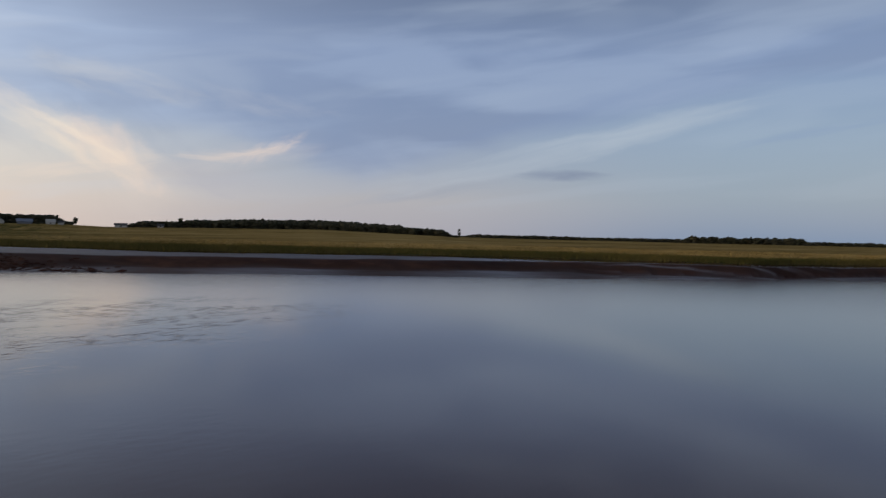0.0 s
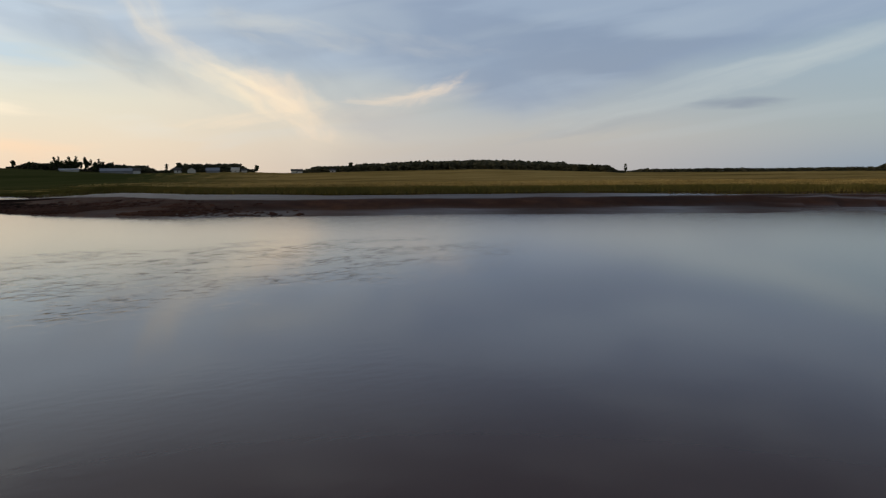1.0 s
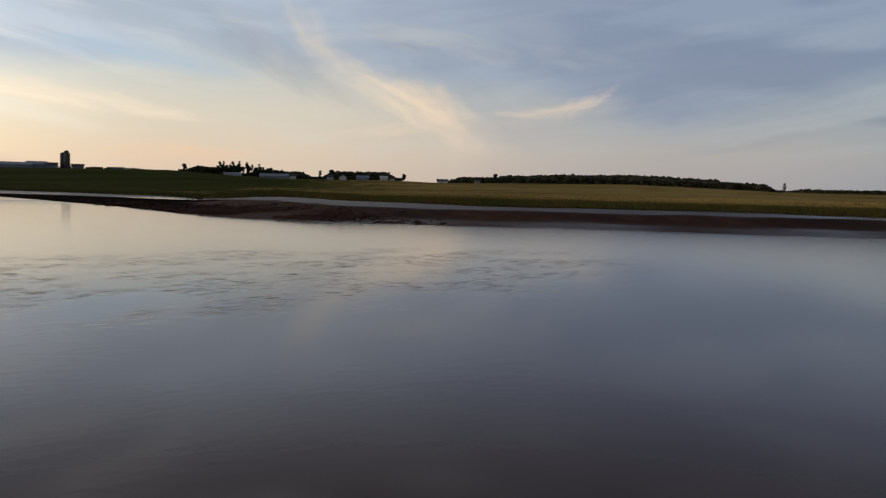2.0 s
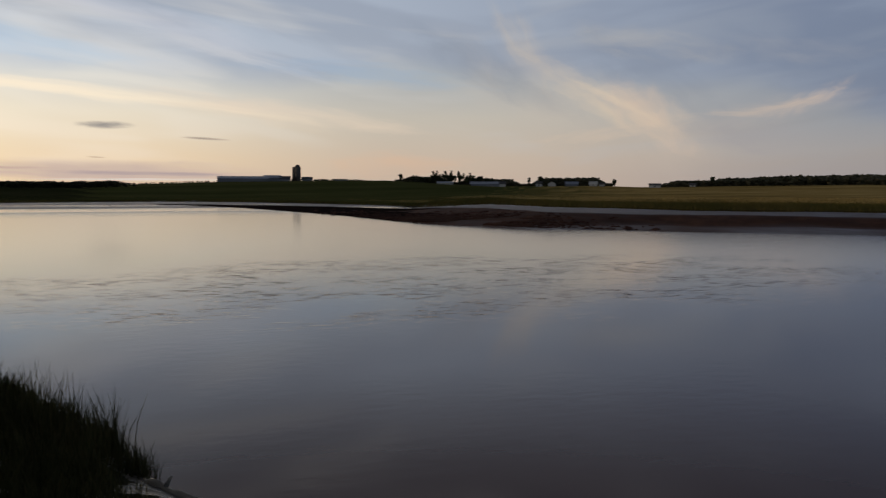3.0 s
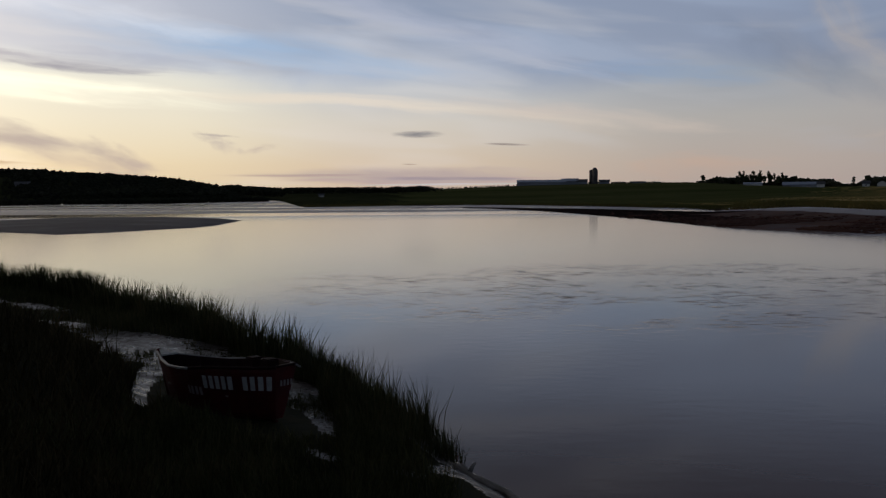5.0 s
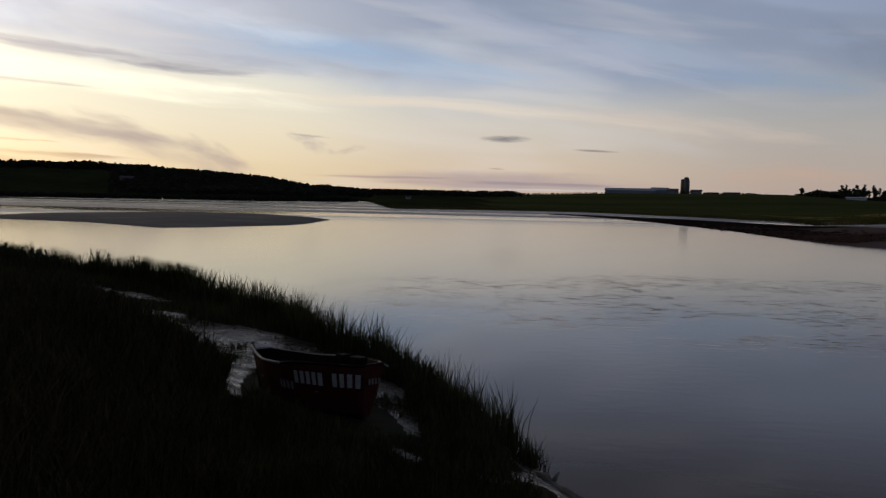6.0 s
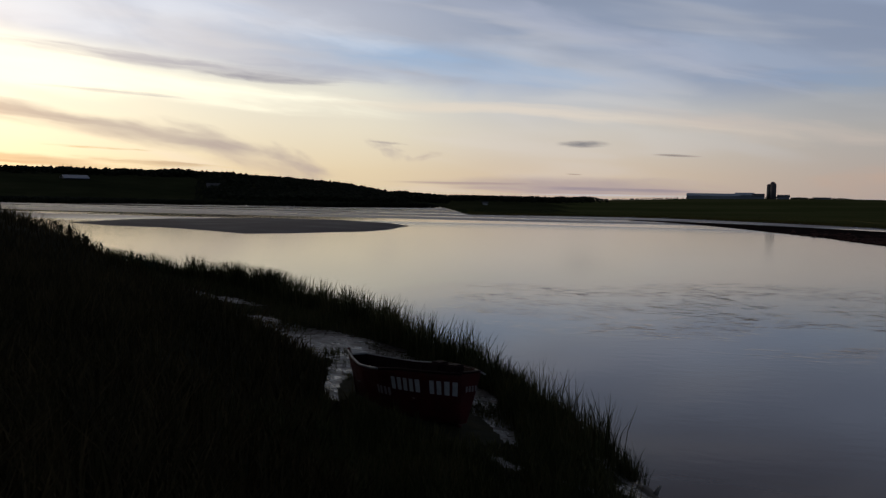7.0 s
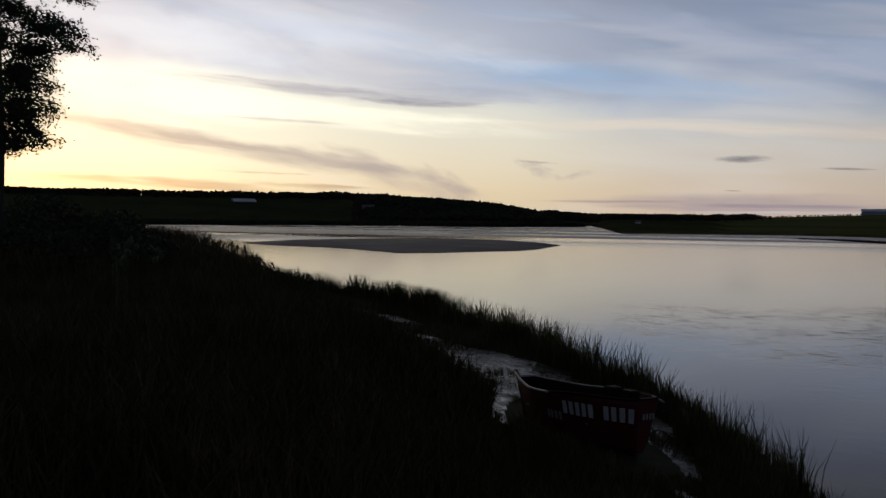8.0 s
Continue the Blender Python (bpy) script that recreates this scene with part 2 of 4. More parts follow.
# ======== materials ========
def material(name, stops, scale=4.0, rough=(0.7, 0.9), bump=0.3, bump_scale=None, stretch=(1, 1, 1), detail=6.0, big=0.25,
             metallic=0.0, spread=0.0, spec=0.5, transmission=0.0):
    """Two scales of noise drive colour, roughness and relief; spread varies single pieces."""
    mat = bpy.data.materials.new(name)
    mat.use_nodes = True
    nt = mat.node_tree
    N, L = nt.nodes.new, nt.links.new
    b = nt.nodes["Principled BSDF"]
    co = N("ShaderNodeTexCoord")
    mp = N("ShaderNodeMapping")
    mp.inputs["Scale"].default_value = stretch
    L(co.outputs["Object"], mp.inputs[0])
    n1, n2 = N("ShaderNodeTexNoise"), N("ShaderNodeTexNoise")
    for n, sc in ((n1, scale), (n2, scale * 0.13)):
        L(mp.outputs[0], n.inputs["Vector"])
        n.inputs["Scale"].default_value, n.inputs["Detail"].default_value = sc, detail
        n.inputs["Roughness"].default_value = 0.6
    mx = N("ShaderNodeMath")
    mx.operation = "MULTIPLY_ADD"
    L(n2.outputs[0], mx.inputs[0])
    mx.inputs[1].default_value = big * 2
    ad = N("ShaderNodeMath")
    ad.operation = "MULTIPLY_ADD"
    L(n1.outputs[0], ad.inputs[0])
    ad.inputs[1].default_value, ad.inputs[2].default_value = 1 - big, -big * 0.5
    L(ad.outputs[0], mx.inputs[2])
    value = mx.outputs[0]
    if spread:
        gi = N("ShaderNodeNewGeometry")
        sp = N("ShaderNodeMath")
        sp.operation = "MULTIPLY_ADD"
        L(gi.outputs["Random Per Island"], sp.inputs[0])
        sp.inputs[1].default_value = spread
        sb = N("ShaderNodeMath")
        sb.operation = "SUBTRACT"
        L(value, sb.inputs[0])
        sb.inputs[1].default_value = spread / 2
        L(sb.outputs[0], sp.inputs[2])
        value = sp.outputs[0]
    cr = N("ShaderNodeValToRGB")
    e = cr.color_ramp.elements
    while len(e) < len(stops):
        e.new(0.5)
    for i, (el, col) in enumerate(zip(e, stops)):
        el.position, el.color = 0.3 + 0.4 * i / max(1, len(stops) - 1), (*col, 1)
    L(value, cr.inputs[0])
    L(cr.outputs[0], b.inputs["Base Color"])
    rr = N("ShaderNodeMapRange")
    L(n1.outputs[0], rr.inputs[0])
    rr.inputs[1].default_value, rr.inputs[2].default_value = 0.35, 0.65
    rr.inputs[3].default_value, rr.inputs[4].default_value = rough
    L(rr.outputs[0], b.inputs["Roughness"])
    b.inputs["Metallic"].default_value = metallic
    b.inputs["Specular IOR Level"].default_value = spec
    if bump:
        nb = n1
        if bump_scale:
            nb = N("ShaderNodeTexNoise")
            L(mp.outputs[0], nb.inputs["Vector"])
            nb.inputs["Scale"].default_value, nb.inputs["Detail"].default_value = bump_scale, 5
        bp = N("ShaderNodeBump")
        bp.inputs["Strength"].default_value = min(1.0, bump)
        bp.inputs["Distance"].default_value = 0.03
        L(nb.outputs[0], bp.inputs["Height"])
        L(bp.outputs[0], b.inputs["Normal"])
    return mat


def water_material():
    mat = bpy.data.materials.new("river_water")
    mat.use_nodes = True
    nt = mat.node_tree
    N, L = nt.nodes.new, nt.links.new
    b = nt.nodes["Principled BSDF"]
    b.inputs["Base Color"].default_value = (0.092, 0.047, 0.042, 1)
    b.inputs["IOR"].default_value = 1.333
    co = N("ShaderNodeTexCoord").outputs["Object"]

    def nz(scale, stretch, detail, turn=0.0, warp=0.0):
        mp = N("ShaderNodeMapping")
        mp.inputs["Scale"].default_value = stretch
        mp.inputs["Rotation"].default_value = (0, 0, radians(turn))
        L(co, mp.inputs[0])
        n = N("ShaderNodeTexNoise")
        L(mp.outputs[0], n.inputs["Vector"])
        n.inputs["Scale"].default_value, n.inputs["Detail"].default_value = scale, detail
        n.inputs["Distortion"].default_value = warp
        return n.outputs[0]

    def m(op, a, c, e=0.0):
        n = N("ShaderNodeMath")
        n.operation = op
        for s, v in zip(n.inputs, (a, c, e)):
            if isinstance(v, bpy.types.NodeSocket):
                L(v, s)
            else:
                s.default_value = v
        return n.outputs[0]

    def step(v, lo, hi):
        n = N("ShaderNodeMapRange")
        n.interpolation_type = "SMOOTHSTEP"
        L(v, n.inputs[0])
        n.inputs[1].default_value, n.inputs[2].default_value = lo, hi
        return n.outputs[0]

    small = nz(1.6, (1.0, 1.9, 1), 3.0, -12.0)
    patch = step(nz(0.045, (1, 1.6, 1), 3.0, 0.0), 0.42, 0.62)
    # the current's riffle, out in midstream
    sep = N("ShaderNodeSeparateXYZ")
    L(co, sep.inputs[0])
    dx = m("MULTIPLY", m("SUBTRACT", sep.outputs[0], 12.0), 1 / 25)
    dy = m("MULTIPLY", m("SUBTRACT", sep.outputs[1], 35.0), 1 / 12.5)
    riffle = step(m("ADD", m("MULTIPLY", dx, dx), m("MULTIPLY", dy, dy)), 1.2, 0.2)
    rr = m("SQRT", m("ADD", m("MULTIPLY", sep.outputs[0], sep.outputs[0]), m("MULTIPLY", sep.outputs[1], sep.outputs[1])), 0.0)
    upstream = step(rr, 118.0, 190.0)
    band = step(nz(0.045, (0.09, 1.0, 1), 4.0, 8.0, 0.3), 0.42, 0.50)
    wavelet = step(nz(2.3, (0.45, 2.2, 1), 3.0, -6.0, 0.05), 0.54, 0.74)
    gust = step(nz(0.25, (0.7, 1.2, 1), 3.0, 8.0), 0.38, 0.62)
    offshore = step(rr, 30.0, 85.0)
    calm = m("SUBTRACT", 1.0, upstream)
    ruffle = m("MULTIPLY", step(sep.outputs[0], 12.0, 40.0), step(rr, 34.0, 70.0))
    L(m("ADD", m("MULTIPLY", m("MULTIPLY", upstream, band), 0.36), m("MULTIPLY_ADD", m("MULTIPLY", offshore, calm), 0.03, m("MULTIPLY_ADD", ruffle, 0.05, 0.075))), b.inputs["Roughness"])
    h = m("ADD", m("MULTIPLY", m("SUBTRACT", small, 0.5), m("ADD", m("MULTIPLY", patch, 0.0018), m("ADD", m("MULTIPLY", m("MULTIPLY", upstream, band), 0.02), 0.0010))),
          m("MULTIPLY", m("MULTIPLY", wavelet, m("MULTIPLY", riffle, gust)), 0.017))
    bp = N("ShaderNodeBump")
    bp.inputs["Strength"].default_value, bp.inputs["Distance"].default_value = 1.0, 1.0
    L(h, bp.inputs["Height"])
    L(bp.outputs[0], b.inputs["Normal"])
    return mat


def mud_material():
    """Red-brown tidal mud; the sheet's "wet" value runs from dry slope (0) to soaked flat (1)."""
    mat = material("tidal_mud", [(0.034, 0.016, 0.012), (0.062, 0.030, 0.022), (0.115, 0.058, 0.040)], 0.5, (0.8, 0.95), 0.7, 2.0, big=0.4)
    nt = mat.node_tree
    N, L = nt.nodes.new, nt.links.new
    b = nt.nodes["Principled BSDF"]
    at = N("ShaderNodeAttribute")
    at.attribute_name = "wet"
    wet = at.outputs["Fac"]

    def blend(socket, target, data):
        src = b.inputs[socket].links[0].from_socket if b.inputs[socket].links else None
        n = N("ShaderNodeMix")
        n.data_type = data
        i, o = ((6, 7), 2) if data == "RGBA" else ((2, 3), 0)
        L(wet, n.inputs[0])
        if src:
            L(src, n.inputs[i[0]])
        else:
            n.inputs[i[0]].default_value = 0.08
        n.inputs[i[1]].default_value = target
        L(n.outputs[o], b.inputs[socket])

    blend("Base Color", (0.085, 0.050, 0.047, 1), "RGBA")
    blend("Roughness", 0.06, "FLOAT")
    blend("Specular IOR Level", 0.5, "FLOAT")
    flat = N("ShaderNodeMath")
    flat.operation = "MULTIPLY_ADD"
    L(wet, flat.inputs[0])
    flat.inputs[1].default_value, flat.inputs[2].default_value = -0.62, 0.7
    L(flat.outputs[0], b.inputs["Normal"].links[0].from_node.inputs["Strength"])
    return mat


MUD = mud_material()
BANK_MUD = material("wet_lane_mud", [(0.022, 0.018, 0.015), (0.045, 0.036, 0.030), (0.08, 0.065, 0.055)], 2.6, (0.06, 0.7), 1.0, 8.0, big=0.35, spec=0.42)
SAND = material("wet_sand", [(0.05, 0.042, 0.045), (0.10, 0.085, 0.09)], 0.15, (0.6, 0.95), 0.5, 1.5, spec=0.15)
# the near bank's backlit darkness is put into this turf colour
BACKLIT_TURF = material("backlit_turf", [(0.010, 0.011, 0.005), (0.022, 0.022, 0.010), (0.04, 0.034, 0.017)], 2.2, (0.85, 0.95), 1.0, spec=0.05)
MARSH = material("marsh_ground", [(0.16, 0.12, 0.042), (0.37, 0.26, 0.095), (0.56, 0.41, 0.17)], 0.12, (0.85, 0.95), 0.8, 1.5,
                 stretch=(0.35, 1, 1), big=0.4, spec=0.0)
OLIVE = material("olive_blades", [(0.065, 0.068, 0.02), (0.12, 0.105, 0.031), (0.19, 0.145, 0.047)], 0.08, (0.7, 0.9), 0.0, big=0.5, spread=0.15, spec=0.05)
FIELD = material("green_field", [(0.04, 0.05, 0.018), (0.068, 0.077, 0.028), (0.105, 0.10, 0.042)], 0.08, (0.85, 0.95), 0.6, 0.8,
                 stretch=(0.3, 1, 1), big=0.5, spec=0.0)
DARK_PASTURE = material("dark_pasture", [(0.022, 0.026, 0.013), (0.036, 0.04, 0.019), (0.052, 0.05, 0.026)], 0.05, (0.85, 0.95), 0.6, 0.5,
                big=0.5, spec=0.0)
DARK_MUD = material("dark_mud", [(0.012, 0.009, 0.009), (0.022, 0.016, 0.015), (0.036, 0.026, 0.023)], 0.5, (0.7, 0.95), 0.6, 2.0, big=0.4, spec=0.0)
BED = material("river_bed", [(0.04, 0.03, 0.025), (0.07, 0.05, 0.04)], 1.0, (0.6, 0.8), 0.3)
WATER = water_material()
# grass of the backlit bank: its shade is mixed into the blade tones
BACKLIT_BLADE = material("backlit_blades", [(0.021, 0.018, 0.008), (0.044, 0.036, 0.015), (0.09, 0.064, 0.028)], 1.0, (0.7, 0.9), 0.0, spread=0.3, spec=0.05)
REED = material("reed_blades", [(0.025, 0.029, 0.011), (0.055, 0.056, 0.02), (0.11, 0.092, 0.038)], 1.0, (0.7, 0.9), 0.0, spread=0.3, spec=0.06)
DRY = material("marsh_blades", [(0.17, 0.125, 0.043), (0.38, 0.27, 0.10), (0.56, 0.41, 0.17)], 0.10, (0.7, 0.9), 0.0, big=0.5, spread=0.25, spec=0.05)
LEAF = material("dark_foliage", [(0.012, 0.018, 0.008), (0.028, 0.036, 0.014), (0.045, 0.055, 0.02)], 0.6, (0.7, 0.9), 0.0, spread=0.3, spec=0.2)
WOODS = material("woodland_foliage", [(0.028, 0.031, 0.019), (0.055, 0.056, 0.034), (0.092, 0.084, 0.054)], 0.15, (0.8, 0.95), 0.6, 0.6, spread=0.35, spec=0.15)
# shaded copy of the woodland tones: the ridge's backlit silhouette is in the colour
RIDGE_BACKLIT = material("backlit_ridge_foliage", [(0.008, 0.010, 0.006), (0.018, 0.021, 0.011), (0.03, 0.033, 0.017)], 0.15, (0.85, 0.95), 0.4, 0.6, spread=0.35, spec=0.1)
BARK = material("bark", [(0.025, 0.02, 0.016), (0.06, 0.05, 0.04)], 9.0, (0.8, 0.95), 0.8, stretch=(1, 1, 0.2))
RED = material("red_boat_paint", [(0.034, 0.003, 0.003), (0.062, 0.005, 0.005), (0.082, 0.010, 0.008)], 3.0, (0.55, 0.8), 0.2, 14.0, big=0.4, spec=0.25)
# boat's inside, gear and stern rails: much darker than the red outside
INNER = material("boat_inside", [(0.010, 0.004, 0.004), (0.018, 0.006, 0.006)], 6.0, (0.75, 0.9), 0.3, spec=0.1)
PALE = material("weathered_white_paint", [(0.14, 0.13, 0.12), (0.24, 0.23, 0.21), (0.38, 0.37, 0.34)], 12.0, (0.4, 0.65), 0.2)
LETTER = material("white_lettering", [(0.28, 0.28, 0.27), (0.46, 0.46, 0.44)], 16.0, (0.45, 0.6), 0.0)
FADED = material("faded_lettering", [(0.16, 0.13, 0.12), (0.28, 0.25, 0.24)], 20.0, (0.5, 0.7), 0.0)
PLANK = material("grey_planking", [(0.10, 0.085, 0.07), (0.19, 0.165, 0.14)], 10.0, (0.7, 0.9), 0.4, stretch=(0.15, 1, 1))
DRIFT = material("bleached_wood", [(0.10, 0.088, 0.075), (0.20, 0.18, 0.155), (0.34, 0.31, 0.28)], 7.0, (0.55, 0.8), 0.9, stretch=(0.2, 1, 1))
METAL_ROOF = material("blue_grey_roof", [(0.17, 0.205, 0.285), (0.25, 0.29, 0.375)], 0.4, (0.35, 0.5), 0.0, metallic=0.2)
BARN_WALL = material("barn_wall", [(0.15, 0.16, 0.19), (0.22, 0.235, 0.265)], 0.6, (0.7, 0.85), 0.0)
WHITE_WALL = material("white_siding", [(0.42, 0.42, 0.41), (0.56, 0.56, 0.54)], 0.8, (0.6, 0.8), 0.0)
DARK_ROOF = material("dark_shingles", [(0.04, 0.04, 0.045), (0.08, 0.08, 0.085)], 1.2, (0.8, 0.9), 0.0)
SILO = material("silo_concrete", [(0.07, 0.065, 0.062), (0.12, 0.11, 0.105)], 0.8, (0.7, 0.9), 0.0)
PANE = material("window_pane", [(0.02, 0.024, 0.03), (0.035, 0.04, 0.05)], 1.0, (0.06, 0.12), 0.0)


# ======== terrain: one sheet in rings about the bank, out to the horizon ========
SHORE = np.array([(200, -160), (60, -45), (30, -14), (10, 1.5), (4.6, 5.0), (2.1, 7.5), (0.7, 9.7), (-0.1, 11.1), (-0.6, 12.0),
                  (-1.8, 14.3), (-3.4, 17.3), (-5.9, 19.8), (-8.3, 22.9), (-12, 25.9), (-16.2, 29.2), (-21.5, 31.6), (-27.5, 35.2),
                  (-38, 43), (-62, 58), (-120, 85), (-400, 150)], float)


def inland(x, y):
    """Signed distance from the near shore, positive on the land."""
    best = np.full(x.shape, 1e9)
    sign = np.ones(x.shape)
    for (ax, ay), (bx, by) in zip(SHORE[:-1], SHORE[1:]):
        ex, ey = bx - ax, by - ay
        k = np.clip(((x - ax) * ex + (y - ay) * ey) / (ex * ex + ey * ey), 0, 1)
        d = np.hypot(x - ax - k * ex, y - ay - k * ey)
        s = np.sign(ex * (y - ay) - ey * (x - ax))
        near = d < best - 1e-9
        best, sign = np.where(near, d, best), np.where(near, s, sign)
    return best * sign


def smooth(v, lo, hi):
    k = np.clip((v - lo) / (hi - lo), 0, 1)
    return k * k * (3 - 2 * k)


def wave(x, y, scale, seed):
    """Cheap smooth noise from sums of sines, about -1 to 1."""
    rng = np.random.RandomState(seed)
    out = np.zeros(np.shape(x))
    for i in range(7):
        a, f, p = rng.uniform(0, 6.28), scale * 1.55 ** i, rng.uniform(0, 6.28)
        out = out + np.sin((x * math.cos(a) + y * math.sin(a)) * f + p) * 0.62 ** i
    return out / 2.0


def deg_curve(az, pts):
    a, v = zip(*pts)
    return np.interp(az, a, v)


# by azimuth (degrees to the left of +y): water's edge, grass edge, level of the mud at the grass
WATER_EDGE = [(-90, 122), (-81, 106), (-72, 94), (-63, 84), (-54, 81), (-35, 80), (-24, 82), (-18, 90), (-13.5, 101), (-6.7, 140),
              (-0.7, 189), (3.4, 216), (7, 250)]
BAR_BACK = [(-25, 112), (-20, 130), (-14, 157), (-6.8, 183), (0, 204), (3.3, 214), (6, 232), (7, 252)]
GRASS_EDGE = [(-90, 140), (-83, 130), (-75, 110), (-66, 111), (-54, 110), (-35, 107), (-25, 124), (-18, 158), (-13, 192), (-7, 222),
              (0, 252), (4, 254), (9, 250), (13.7, 246), (14.3, 262), (14.9, 330), (15.6, 450), (23, 392), (31, 405), (44, 392), (55, 380), (90, 300)]
FAR = [(-90, 1200), (-57, 1100), (-54, 700), (-34, 650), (-30, 700), (18, 720), (22, 640), (60, 640), (90, 640)]
RISE = [(-90, -0.05), (-56, -0.08), (-45, 0.25), (-36, 0.15), (-31, 0.08), (-28, 0.17), (-21, 0.12), (-17, 0.30), (-13, 0.53),
        (-7, 0.47), (-2, 0.42), (2, 0.28), (8, 0.12), (17, 0.15), (21, 0.5), (27, 1.05), (33, 1.25), (60, 1.3), (90, 1.0)]
BAR_NEAR = [(18.2, 130), (20, 112), (21.5, 105), (26.7, 97), (30, 95), (34.7, 111), (39.2, 121), (41, 131)]
BAR_FAR = [(18.2, 130.5), (20, 142), (23, 160), (29, 168), (34.7, 154), (41, 131.5)]
EYE_Z = 4.2


def mud_breaks(x, y, az):
    """Foot and head of the far mud slope, as shares of its width."""
    w, w2 = smooth(-az, 20, 40), smooth(-az, 50, 66)
    j = wave(x, y, 0.06, 7) * 0.04
    e = smooth(az, -26, -15)
    return (0.10 + 0.23 * w + 0.21 * w2 + j) * (1 - 0.9 * e), 0.38 + 0.12 * w + 0.33 * w2 + j + 0.34 * e


def far_land(x, y):
    az = np.degrees(np.arctan2(-x, y))
    r = np.hypot(x, y)
    jag = wave(x, y, 0.12, 3) * 1.2
    rw = deg_curve(az, WATER_EDGE) + jag * 0.6
    re = deg_curve(az, GRASS_EDGE) + jag
    rb = deg_curve(az, BAR_BACK)
    left = smooth(az, -21, -13)
    # right: one mud slope up to the marsh
    k = (r - rw) / np.maximum(re - rw, 1)
    k1, k2 = mud_breaks(x, y, az)
    mud = np.where(k < k1, np.interp(k / k1, [-9, -1, 0, 1], [-3, -0.9, 0, 0.3]) * np.where(k > 0, 1 - 0.8 * smooth(-az, 60, 68), 1),
                   np.where(k < k2, 0.3 + 0.92 * smooth((k - k1) / (k2 - k1), -0.3, 1.0), 1.22 + 0.23 * (k - k2) / (1 - k2)))
    mud = mud + wave(x, y, 0.35, 14) * 0.07 * smooth(k, 0.05, 0.3) * (1 - 0.85 * smooth(k, 0.7, 0.85)) + wave(x, y, 1.0, 16) * 0.13 * smooth(k, k1 - 0.02, k1 + 0.15) * smooth(-k, -k2 - 0.04, -k2 + 0.12)
    mud = mud + np.where(k > 0, wave(x * 0.5, y, 0.25, 8) * 0.06, 0) * smooth(-az, 60, 68) * (k < k1)
    # left: a low bar with a pool behind it
    kb = (r - rw) / np.maximum(rb - rw, 1)
    bar = np.interp(kb, [-3, -0.4, 0, 0.12, 0.5, 1.0, 1.1, 1.2], [-3, -0.8, 0, 0.15, 0.21, 0.17, -0.05, -0.2])
    bar = bar + (wave(x, y, 0.3, 15) * 0.05 + wave(x, y, 0.9, 17) * 0.07 * smooth(-az, 4, 12)) * smooth(kb, 0.0, 0.3) * smooth(-kb, -1.05, -0.8) * smooth(-az, -4, 2)
    bar = np.where(az > 3.2, -0.9, bar)
    z = mud * (1 - left) + bar * left
    # grass land
    base = 1.5 * (1 - left) + 0.12 * left
    d = r - re
    far = deg_curve(az, FAR)
    top = EYE_Z + far * np.tan(np.radians(deg_curve(az, RISE)))
    lift = smooth(d, -0.5, 1.5) * 0.25
    climb = smooth(r, re + 25, far) ** 1.3
    land = base + lift + (top - base - 0.25) * climb + wave(x, y, 0.02, 5) * 0.25 * smooth(d, 5, 60) + 0.8 * smooth(az, 15.2, 17.5) * smooth(d, 1, 40)
    z = np.where(d > -0.5, np.maximum(land, -0.2), z)
    z = np.where((d <= -0.5) & (az > 14.1), np.maximum(-1.5, d * 0.02), z)
    # the sand bar upstream
    bn, bf = deg_curve(az, BAR_NEAR), deg_curve(az, BAR_FAR)
    ks = (r - bn) / np.maximum(bf - bn, 0.5)
    sand = np.interp(ks, [-0.5, 0, 0.1, 0.35, 0.8, 1.0, 1.5], [-0.6, 0.0, 0.20, 0.40, 0.30, 0.0, -0.6]) * np.clip((bf - bn) / 28, 0.12, 1)
    z = np.where((az > 17) & (az < 42) & (r < 185), np.maximum(z, sand), z)
    return z, az, r, d


def near_land(x, y):
    d = inland(x, y)
    # the lane closes and the bank leans back more gently upstream
    d = np.where(d > 1.0, d + 2.6 * smooth(-x, 15, 23) * smooth(d, 1.0, 2.0), d)
    dd = np.where(d > 4.4, 4.4 + (d - 4.4) * (1 - 0.5 * smooth(-x, 7, 14)), d)
    z = np.interp(dd, [-30, -6, -1, 0, 0.5, 1.3, 2.3, 4.4, 5.2, 6.8, 8.6, 20, 60],
                  [-2.5, -1.5, -0.4, 0, 0.2, 0.40, 0.57, 0.72, 1.08, 2.15, 2.5, 2.75, 3.2])
    az = np.degrees(np.arctan2(-x, y))
    z = z + (0.75 * smooth(az, 37, 41.5) + 0.25 * smooth(az, 41, 46) + 0.3 * smooth(az, 46, 54)) * smooth(-x, 15.5, 24) * smooth(d, 5.5, 10)
    z = z + wave(x, y, 0.9, 11) * 0.05 * smooth(d, 0, 2) + wave(x, y, 3.0, 12) * 0.015 * smooth(d, 0, 1)
    return z, d


